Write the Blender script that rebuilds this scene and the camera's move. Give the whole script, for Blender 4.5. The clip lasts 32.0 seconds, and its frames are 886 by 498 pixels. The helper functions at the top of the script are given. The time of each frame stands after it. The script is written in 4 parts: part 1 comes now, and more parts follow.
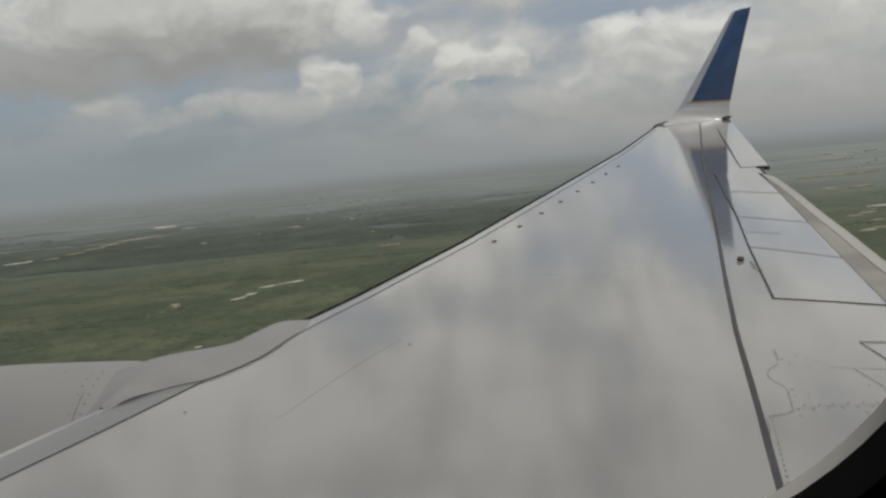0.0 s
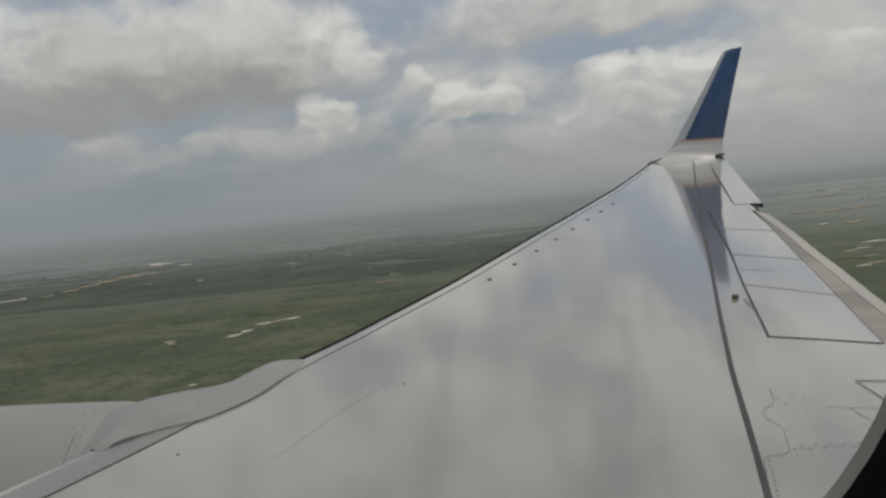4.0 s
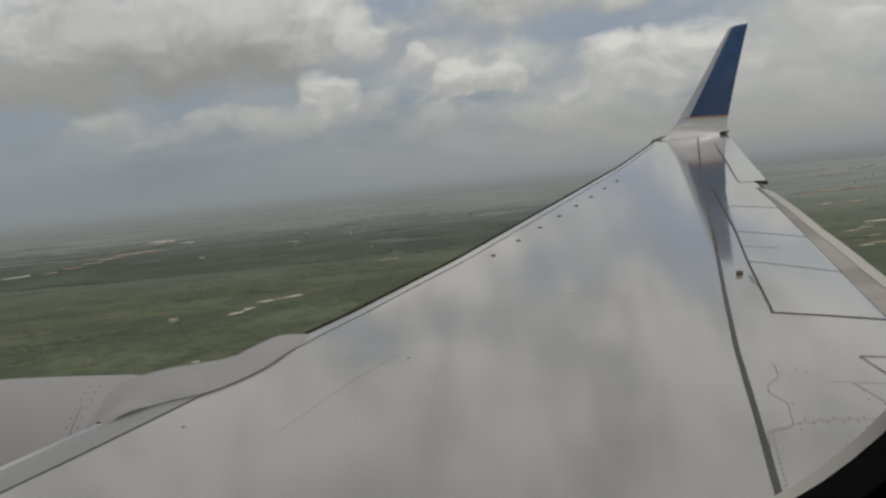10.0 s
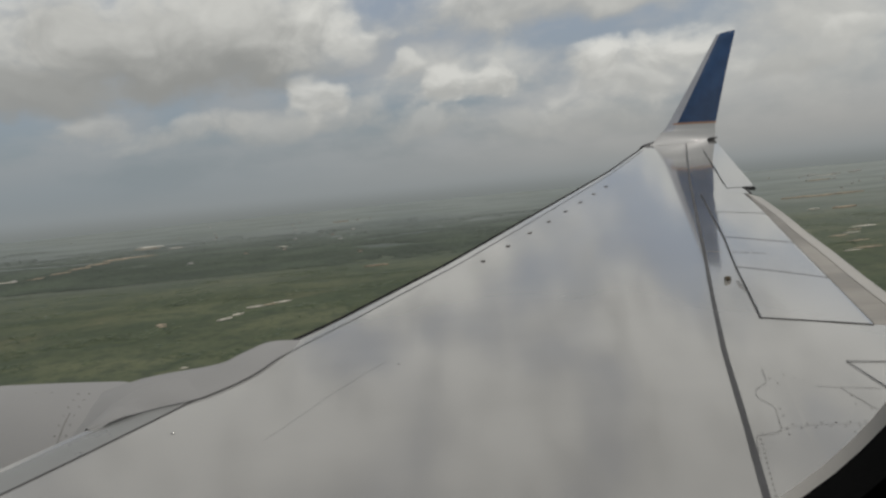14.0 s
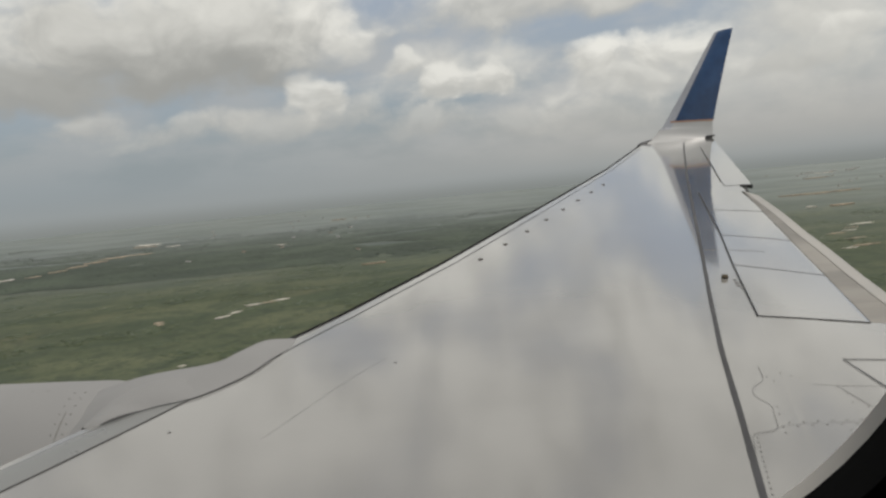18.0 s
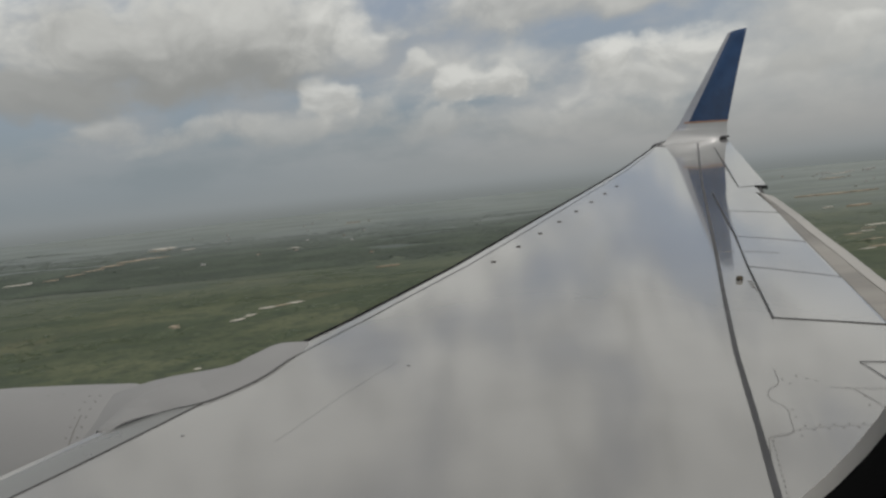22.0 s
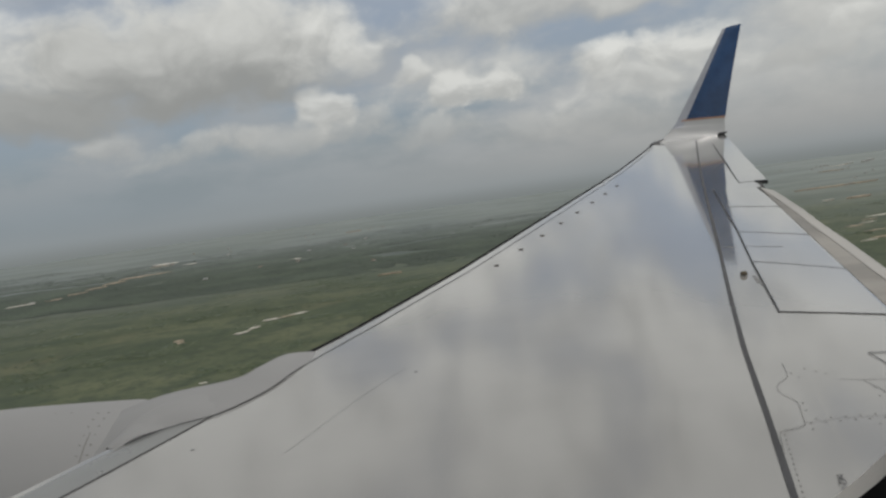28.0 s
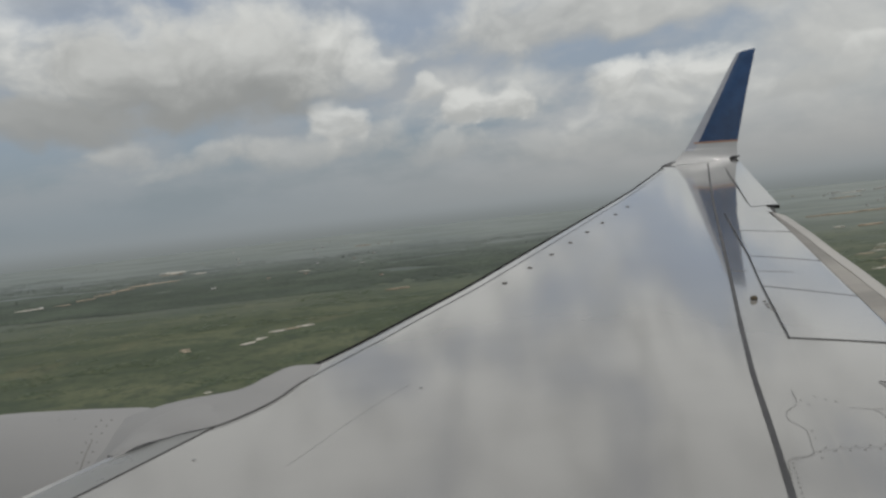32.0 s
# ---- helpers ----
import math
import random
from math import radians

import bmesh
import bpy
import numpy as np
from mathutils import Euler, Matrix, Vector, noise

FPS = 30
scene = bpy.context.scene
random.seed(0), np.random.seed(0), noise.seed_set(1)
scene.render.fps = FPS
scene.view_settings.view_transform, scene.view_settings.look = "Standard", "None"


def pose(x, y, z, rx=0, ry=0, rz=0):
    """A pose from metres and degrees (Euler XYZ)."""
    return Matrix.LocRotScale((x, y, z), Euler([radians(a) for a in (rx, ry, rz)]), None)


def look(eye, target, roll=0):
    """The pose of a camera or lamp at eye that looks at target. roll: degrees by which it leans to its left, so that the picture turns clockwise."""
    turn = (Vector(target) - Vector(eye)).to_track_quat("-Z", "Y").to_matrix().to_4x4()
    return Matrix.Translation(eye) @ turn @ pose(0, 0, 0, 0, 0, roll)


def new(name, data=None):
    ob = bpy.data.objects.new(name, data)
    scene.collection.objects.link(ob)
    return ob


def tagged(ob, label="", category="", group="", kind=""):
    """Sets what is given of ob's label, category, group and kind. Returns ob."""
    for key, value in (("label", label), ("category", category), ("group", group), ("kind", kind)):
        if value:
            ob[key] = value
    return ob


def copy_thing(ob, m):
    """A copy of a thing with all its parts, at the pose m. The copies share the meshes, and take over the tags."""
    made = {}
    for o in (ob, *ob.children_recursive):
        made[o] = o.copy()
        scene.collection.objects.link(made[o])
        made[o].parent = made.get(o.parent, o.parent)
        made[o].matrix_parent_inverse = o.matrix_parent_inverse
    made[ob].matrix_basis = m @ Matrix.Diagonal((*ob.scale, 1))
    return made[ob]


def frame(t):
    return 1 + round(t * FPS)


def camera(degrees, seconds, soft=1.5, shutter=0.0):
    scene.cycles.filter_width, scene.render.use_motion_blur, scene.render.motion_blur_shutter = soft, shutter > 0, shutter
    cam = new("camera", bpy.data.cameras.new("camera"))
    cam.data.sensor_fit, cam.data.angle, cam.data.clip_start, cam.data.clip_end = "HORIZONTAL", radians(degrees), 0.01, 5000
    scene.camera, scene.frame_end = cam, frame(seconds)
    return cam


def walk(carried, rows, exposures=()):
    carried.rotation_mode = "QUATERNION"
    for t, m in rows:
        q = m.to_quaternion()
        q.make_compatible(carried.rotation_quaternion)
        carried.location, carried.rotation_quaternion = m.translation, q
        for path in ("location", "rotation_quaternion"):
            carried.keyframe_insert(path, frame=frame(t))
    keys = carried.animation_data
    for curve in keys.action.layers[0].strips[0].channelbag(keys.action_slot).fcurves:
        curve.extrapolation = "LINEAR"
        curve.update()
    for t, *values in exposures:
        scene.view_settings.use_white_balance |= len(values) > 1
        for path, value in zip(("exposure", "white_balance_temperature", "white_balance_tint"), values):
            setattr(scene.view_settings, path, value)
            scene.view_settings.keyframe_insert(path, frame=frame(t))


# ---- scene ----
cam = camera(58.0, 32.0, soft=2.6)

# seconds, eye in metres, turn in degrees
PATH = [
    (0.0, 0.0066, 0.0029, 0.0029, 83.72, 5.50, 0.18),
    (0.5, 0.0013, -0.0009, 0.0022, 83.27, 5.49, 0.13),
    (1.0, -0.0034, 0.0026, -0.0032, 83.35, 5.41, 0.03),
    (1.5, -0.0059, 0.0056, -0.0063, 83.51, 5.61, -0.22),
    (2.0, -0.0066, -0.0007, -0.0023, 83.91, 5.62, -0.26),
    (2.5, 0.0024, -0.0039, 0.0054, 84.85, 5.65, -0.24),
    (4.5, 0.0176, -0.0046, 0.0192, 86.35, 5.58, -0.04),
    (5.0, 0.0160, -0.0005, 0.0130, 85.81, 5.67, 0.11),
    (5.5, 0.0108, -0.0011, 0.0082, 85.24, 5.53, 0.16),
    (6.0, 0.0083, 0.0005, 0.0050, 85.12, 5.47, 0.14),
    (6.5, 0.0102, 0.0036, 0.0044, 84.42, 5.50, 0.06),
    (7.0, 0.0165, 0.0031, 0.0109, 84.14, 5.68, 0.05),
    (7.5, 0.0113, 0.0011, 0.0072, 84.44, 5.61, 0.17),
    (8.0, 0.0117, 0.0009, 0.0078, 84.64, 5.57, 0.11),
    (8.5, 0.0111, 0.0007, 0.0073, 84.57, 5.51, 0.08),
    (9.0, -0.0002, 0.0000, -0.0006, 84.61, 5.52, -0.00),
    (9.5, -0.0055, -0.0030, -0.0020, 84.76, 5.43, 0.01),
    (10.0, 0.0015, 0.0011, -0.0013, 84.76, 5.44, 0.08),
    (10.5, 0.0047, -0.0013, 0.0021, 85.62, 5.41, 0.20),
    (11.0, -0.0054, 0.0026, -0.0074, 85.41, 5.34, 0.34),
    (11.5, -0.0011, -0.0019, -0.0019, 84.78, 5.46, 0.23),
    (12.0, -0.0108, -0.0040, -0.0045, 84.68, 5.43, -0.27),
    (12.5, -0.0044, 0.0020, -0.0051, 84.72, 5.32, -0.49),
    (13.0, -0.0005, -0.0003, -0.0008, 84.78, 5.34, -0.65),
    (13.5, 0.0040, -0.0008, 0.0031, 85.19, 5.37, -0.73),
    (14.0, -0.0006, -0.0065, 0.0042, 85.06, 5.41, -0.68),
    (14.5, -0.0011, -0.0006, -0.0009, 84.59, 5.38, -0.63),
    (16.5, -0.0006, 0.0028, -0.0015, 82.82, 5.36, -1.01),
    (17.0, -0.0037, -0.0020, 0.0002, 82.89, 5.43, -1.01),
    (17.5, -0.0038, -0.0002, -0.0016, 83.87, 5.40, -0.94),
    (18.0, 0.0054, -0.0016, 0.0056, 84.90, 5.43, -0.83),
    (18.5, 0.0165, 0.0046, 0.0103, 85.99, 5.39, -0.79),
    (19.0, 0.0105, -0.0055, 0.0128, 86.48, 5.41, -0.67),
    (19.5, 0.0061, -0.0052, 0.0075, 87.00, 5.30, -0.50),
    (20.0, 0.0061, -0.0068, 0.0088, 86.96, 5.36, -0.41),
    (20.5, 0.0079, -0.0031, 0.0072, 86.70, 5.43, -0.22),
    (21.0, 0.0121, 0.0057, 0.0032, 86.45, 5.55, -0.05),
    (21.5, 0.0195, 0.0094, 0.0071, 85.86, 5.64, 0.11),
    (22.0, 0.0130, 0.0043, 0.0062, 85.16, 5.74, 0.13),
    (22.5, 0.0122, 0.0050, 0.0054, 84.41, 5.75, 0.13),
    (23.0, 0.0119, 0.0079, 0.0032, 84.18, 5.77, 0.15),
    (23.5, 0.0117, 0.0084, 0.0022, 84.39, 5.80, 0.16),
    (24.0, 0.0086, 0.0022, 0.0054, 84.20, 5.95, -0.07),
    (24.5, 0.0108, 0.0081, 0.0029, 83.73, 5.89, -0.20),
    (26.5, 0.0002, 0.0030, -0.0013, 83.93, 5.90, -0.27),
    (27.0, 0.0039, 0.0085, -0.0033, 84.12, 6.14, -0.27),
    (27.5, 0.0037, 0.0104, -0.0018, 84.56, 7.36, -0.34),
    (28.0, 0.0020, 0.0050, 0.0034, 85.58, 7.69, 0.08),
    (28.5, 0.0023, 0.0052, 0.0044, 86.26, 7.41, 0.06),
    (29.0, -0.0020, 0.0195, 0.0053, 86.74, 6.68, 0.60),
    (29.5, -0.0049, 0.0211, 0.0051, 87.47, 6.19, 1.53),
    (30.0, -0.0053, 0.0204, 0.0024, 87.14, 6.27, 1.52),
    (30.5, -0.0032, 0.0223, -0.0030, 85.80, 6.22, 1.48),
    (31.0, -0.0026, 0.0204, -0.0071, 85.00, 6.26, 1.17),
    (31.5, -0.0026, 0.0216, -0.0060, 85.61, 6.30, 0.96),
    (32.0, 0.0005, 0.0212, 0.0004, 86.83, 6.17, 0.80),
]
walk(cam, [(t, pose(x, y, z, rx, ry, rz)) for t, x, y, z, rx, ry, rz in PATH],
     exposures=((0.0, -0.26, 6500, 10), (2.5, -0.28, 6500, 10), (4.5, -0.32, 6500, 10), (8.0, -0.36, 6500, 10), (12.0, -0.30, 6500, 10), (14.5, -0.28, 6500, 10), (16.8, -0.04, 6600, 10), (17.5, -0.04, 6600, 10),
                (19.0, 0.0, 6700, 10), (20.0, -0.45, 6500, 10), (21.0, -0.42, 6450, 10), (22.0, -0.32, 6450, 10), (23.0, -0.12, 6450, 10), (24.5, -0.15, 6450, 10), (26.3, -0.12, 7000, 10),
                (27.0, -0.15, 6950, 10), (28.0, -0.22, 6400, 10), (32.0, -0.25, 6350, 10)))


# ---- node helpers ----
class Nodes:
    """Short ways to write a node tree."""

    def __init__(self, tree):
        self.tree = tree

    def node(self, kind, **props):
        n = self.tree.nodes.new(kind)
        for key, value in props.items():
            setattr(n, key, value)
        return n

    def put(self, socket, value):
        if isinstance(value, bpy.types.NodeSocket):
            self.tree.links.new(value, socket)
        elif value is not None:
            socket.default_value = value

    def math(self, op, a, b=None, c=None, clamp=False):
        n = self.node("ShaderNodeMath", operation=op, use_clamp=clamp)
        for i, v in enumerate((a, b, c)):
            self.put(n.inputs[i], v)
        return n.outputs[0]

    def noise(self, vector, scale, detail=4.0, rough=0.55, distortion=0.0, normalize=True):
        n = self.node("ShaderNodeTexNoise", normalize=normalize)
        self.put(n.inputs["Vector"], vector)
        n.inputs["Scale"].default_value = scale
        n.inputs["Detail"].default_value = detail
        n.inputs["Roughness"].default_value = rough
        n.inputs["Distortion"].default_value = distortion
        return n.outputs["Fac"]

    def step(self, value, lo, hi, a=0.0, b=1.0):
        n = self.node("ShaderNodeMapRange", interpolation_type="SMOOTHSTEP")
        for i, v in enumerate((value, lo, hi, a, b)):
            self.put(n.inputs[i], v)
        return n.outputs[0]

    def mix(self, fac, a, b, blend="MIX"):
        n = self.node("ShaderNodeMix", data_type="RGBA", blend_type=blend)
        self.put(n.inputs[0], fac)
        self.put(n.inputs[6], (*a, 1) if isinstance(a, tuple) else a)
        self.put(n.inputs[7], (*b, 1) if isinstance(b, tuple) else b)
        return n.outputs[2]

    def xyz(self, x, y, z):
        n = self.node("ShaderNodeCombineXYZ")
        for i, v in enumerate((x, y, z)):
            self.put(n.inputs[i], v)
        return n.outputs[0]

    def split(self, vector):
        n = self.node("ShaderNodeSeparateXYZ")
        self.put(n.inputs[0], vector)
        return n.outputs


# ---- sky ----
SUN_EL, SUN_AZ = radians(60), radians(100)     # azimuth from ahead, to the right
world = bpy.data.worlds.new("sky")
scene.world = world
world.use_nodes = True
world.node_tree.nodes.clear()
N = Nodes(world.node_tree)
sky = N.node("ShaderNodeTexSky", sky_type="NISHITA", sun_disc=False)
sky.sun_elevation, sky.sun_rotation = SUN_EL, SUN_AZ
sky.altitude, sky.air_density, sky.dust_density = 100, 1.0, 3.0
way = N.node("ShaderNodeTexCoord").outputs["Generated"]
dx, dy, dz = N.split(way)
u = N.math("ARCTAN2", dx, dy)
v = N.math("ARCSINE", dz)
# warped coordinates and puffs give the clouds their ragged rims
def wander(seed, scale):
    return N.math("SUBTRACT", N.noise(N.xyz(u, N.math("MULTIPLY", v, 1.45), seed), scale, 3, 0.5), 0.5)


uw = N.math("MULTIPLY_ADD", wander(3.1, 7.0), 0.15, u)
vw = N.math("MULTIPLY_ADD", wander(8.4, 9.0), 0.07, v)


def heaps(a, b):
    """Heaped puffs at several sizes."""
    cells = N.node("ShaderNodeTexVoronoi", feature="SMOOTH_F1", voronoi_dimensions="2D", normalize=True)
    N.put(cells.inputs["Vector"], N.xyz(a, N.math("MULTIPLY", b, 1.35), 0.0))
    cells.inputs["Scale"].default_value, cells.inputs["Detail"].default_value = 13.0, 4.0
    cells.inputs["Roughness"].default_value, cells.inputs["Smoothness"].default_value = 0.5, 0.8
    return N.math("MULTIPLY_ADD", cells.outputs["Distance"], -1.25, 1.0)


flat = N.xyz(u, N.math("MULTIPLY", v, 1.45), 0.0)
billow = heaps(uw, vw)
soft_n = N.noise(flat, 15.0, 8, 0.61)
puff = N.math("ADD", N.math("MULTIPLY", billow, 0.5), N.math("MULTIPLY", soft_n, 0.5))
broad = N.noise(flat, 3.6, 4, 0.5)
# the sun stands high, so puffs are lit from above
relief = N.math("SUBTRACT", billow, heaps(N.math("ADD", uw, 0.004), N.math("ADD", vw, 0.013)))

nishita = N.mix(1.0, sky.outputs[0], (0.10, 0.10, 0.10), "MULTIPLY")
clear = N.mix(N.step(v, 0.0, 0.26), (0.30, 0.352, 0.385), (0.40, 0.455, 0.53))
clear = N.mix(N.step(v, 0.24, 0.6), clear, (0.385, 0.39, 0.39))
clear = N.mix(0.3, clear, nishita)
PUFF = 0.545
BRIGHT, DARK = (0.84, 0.838, 0.79), (0.283, 0.289, 0.278)


def tone(k):
    return tuple(a + (b - a) * k for a, b in zip(DARK, BRIGHT))


def cloud(under, cu, cv, ru, rv, lo, hi, full=1.0, ragged=0.9, soft=0.5, shade=0.9, base=1.0, lift=0.42):
    """A cloud over the sky so far: grey foot, lit head, ragged rim; base above 1 flattens the foot."""
    a = N.math("DIVIDE", N.math("SUBTRACT", uw, cu), ru)
    b = N.math("DIVIDE", N.math("SUBTRACT", vw, cv), rv)
    tall = N.math("MAXIMUM", b, N.math("MULTIPLY", b, -base))
    field = N.math("SUBTRACT", 1.0, N.math("ADD", N.math("MULTIPLY", a, a), N.math("MULTIPLY", tall, tall)))
    field = N.math("ADD", field, N.math("MULTIPLY", N.math("SUBTRACT", puff, PUFF), 2.0 * ragged))
    body = N.step(field, 0.0, soft, 0.0, full)
    lit = N.math("ADD", N.math("MULTIPLY_ADD", b, lift, 0.46), N.math("MULTIPLY", N.math("SUBTRACT", puff, PUFF), 1.0 * shade))
    lit = N.math("MULTIPLY_ADD", relief, 0.8 * shade, lit)
    return N.mix(body, under, N.mix(N.step(lit, 0.1, 0.95), tone(lo), tone(hi)))


colour = clear
# overhead the cover is broken and bright
high = N.math("MULTIPLY", N.step(v, 0.20, 0.34), N.step(broad, 0.34, 0.52))
colour = N.mix(high, colour, N.mix(N.step(N.math("ADD", puff, broad), 0.75, 1.25), tone(0.12), tone(0.85)))
# a thin veil, patchy, over the lower half
veil = N.math("MULTIPLY", N.step(N.noise(N.xyz(u, N.math("MULTIPLY", v, 2.6), 5.0), 6.0, 5, 0.55), 0.36, 0.62, 0.0, 0.75), N.step(v, 0.24, 0.14))
colour = N.mix(veil, colour, N.mix(N.step(u, -0.3, 0.2), (0.40, 0.42, 0.43), (0.50, 0.51, 0.51)))
# the far distance: small heaps dim in the haze
for cu, cv, ru, rv in ((-0.40, 0.098, 0.05, 0.020), (-0.30, 0.078, 0.10, 0.026), (-0.22, 0.088, 0.05, 0.026), (-0.16, 0.075, 0.07, 0.028), (-0.085, 0.082, 0.06, 0.028),
                       (0.00, 0.066, 0.09, 0.028), (0.12, 0.060, 0.09, 0.028), (0.22, 0.050, 0.08, 0.028)):
    colour = cloud(colour, cu, cv, ru, rv, 0.28, 0.52, 0.7, 1.9, 1.3, 1.0, 1.2)
# pale, even cover beyond the winglet
colour = cloud(colour, 0.46, 0.130, 0.17, 0.130, 0.46, 0.70, 0.95, 0.9, 1.2, 0.6)
colour = cloud(colour, 0.42, 0.090, 0.07, 0.016, 0.34, 0.50, 0.7, 1.0, 1.0, 0.6)
colour = cloud(colour, 0.49, 0.125, 0.05, 0.022, 0.50, 0.86, 0.8, 1.2, 0.8)
# heaped clouds of the middle distance
colour = cloud(colour, 0.06, 0.125, 0.16, 0.045, 0.42, 0.66, 0.85, 1.3, 1.3, 1.0, 1.0)
colour = cloud(colour, 0.035, 0.106, 0.055, 0.036, 0.42, 0.90, 0.9, 1.5, 0.8, 1.5, 1.2)
colour = cloud(colour, 0.095, 0.112, 0.040, 0.030, 0.42, 0.90, 0.9, 1.5, 0.8, 1.5, 1.2)
colour = cloud(colour, -0.118, 0.112, 0.032, 0.038, 0.42, 0.92, 0.9, 1.2, 0.7, 1.4, 1.1)
colour = cloud(colour, -0.03, 0.142, 0.030, 0.018, 0.42, 0.84, 0.8, 1.3, 0.9, 1.3, 1.2)
colour = cloud(colour, 0.26, 0.096, 0.13, 0.046, 0.42, 0.78, 0.9, 1.3, 1.1, 1.1, 1.2)
colour = cloud(colour, 0.22, 0.120, 0.055, 0.034, 0.48, 0.98, 0.95, 1.6, 1.1, 1.5, 1.3)
colour = cloud(colour, 0.300, 0.122, 0.050, 0.036, 0.48, 0.94, 0.95, 1.6, 1.1, 1.5, 1.3)
# the nearer deck with its flat grey underside
colour = cloud(colour, 0.14, 0.205, 0.19, 0.058, 0.32, 0.70, 0.92, 1.1, 1.0, 0.9, 1.2)
colour = cloud(colour, 0.34, 0.215, 0.20, 0.055, 0.42, 0.72, 0.92, 1.0, 1.1, 0.8, 1.2)
colour = cloud(colour, -0.45, 0.138, 0.13, 0.038, 0.10, 0.36, 0.95, 0.9, 0.9, 0.4, 1.0)
colour = cloud(colour, -0.28, 0.190, 0.25, 0.084, 0.10, 0.74, 1.0, 0.9, 0.8, 0.45, 1.0, 0.60)
colour = cloud(colour, -0.22, 0.222, 0.11, 0.048, 0.50, 0.94, 0.85, 0.9, 1.3, 0.5, 1.0)
colour = cloud(colour, -0.115, 0.190, 0.085, 0.056, 0.40, 1.0, 0.9, 1.0, 1.5, 1.1, 1.1)
colour = cloud(colour, -0.085, 0.178, 0.030, 0.030, 0.60, 1.0, 0.8, 1.3, 1.0, 1.2, 1.1)
colour = cloud(colour, -0.49, 0.210, 0.070, 0.060, 0.46, 1.0, 0.92, 1.0, 1.2, 0.9, 1.1)

# thick air low down, paler towards the right, and the last land in it below the level
pale = N.mix(N.step(u, -0.45, 0.35), (0.285, 0.328, 0.352), (0.435, 0.433, 0.415))
colour = N.mix(N.step(v, 0.100, 0.0, 0.0, 0.92), colour, pale)
land = N.mix(N.step(v, 0.0, -0.026), (0.305, 0.33, 0.335), (0.235, 0.255, 0.248))
colour = N.mix(N.step(v, 0.035, -0.020), colour, land)
back = N.node("ShaderNodeBackground")
N.put(back.inputs[0], colour)
back.inputs[1].default_value = 1.0
N.put(N.node("ShaderNodeOutputWorld").inputs[0], back.outputs[0])

sun_data = bpy.data.lights.new("sun", "SUN")
sun_data.energy, sun_data.angle, sun_data.color = 1.7, radians(9), (1.0, 0.95, 0.88)
sun = new("sun", sun_data)
sun.matrix_world = look((0, 0, 0), (-math.sin(SUN_AZ) * math.cos(SUN_EL), -math.cos(SUN_AZ) * math.cos(SUN_EL), -math.sin(SUN_EL)))
sun.location = (0, 0, 60)


# ---- materials ----
def material(name, rough=0.5, metal=0.0, spec=0.5):
    m = bpy.data.materials.new(name)
    m.use_nodes = True
    k = Nodes(m.node_tree)
    b = m.node_tree.nodes["Principled BSDF"]
    b.inputs["Roughness"].default_value = rough
    b.inputs["Metallic"].default_value = metal
    b.inputs["Specular IOR Level"].default_value = spec
    return m, k, b


def plain(name, colour, rough=0.5, metal=0.0, wear=0.12, grain=12.0, bump=0.02, spec=0.5, stretch=(1, 1, 1)):
    """Paint, metal or rubber with faint mottling at two scales and a fine relief."""
    m, k, b = material(name, rough, metal, spec)
    at = k.node("ShaderNodeTexCoord").outputs["Object"]
    scaled = k.node("ShaderNodeVectorMath", operation="MULTIPLY")
    k.put(scaled.inputs[0], at)
    scaled.inputs[1].default_value = stretch
    coarse = k.noise(scaled.outputs[0], grain * 0.12, 3)
    fine_n = k.noise(scaled.outputs[0], grain, 5, 0.65)
    both = k.math("ADD", k.math("MULTIPLY", coarse, 0.6), k.math("MULTIPLY", fine_n, 0.4))
    dark = tuple(c * (1 - wear) for c in colour)
    pale_c = tuple(min(1.0, c * (1 + wear)) for c in colour)
    k.put(b.inputs["Base Color"], k.mix(k.step(both, 0.35, 0.65), dark, pale_c))
    k.put(b.inputs["Roughness"], k.step(fine_n, 0.3, 0.7, rough * 0.85, min(1.0, rough * 1.2)))
    if bump:
        n = k.node("ShaderNodeBump")
        n.inputs["Strength"].default_value = bump
        n.inputs["Distance"].default_value = 0.01
        k.put(n.inputs["Height"], fine_n)
        k.put(b.inputs["Normal"], n.outputs[0])
    return m


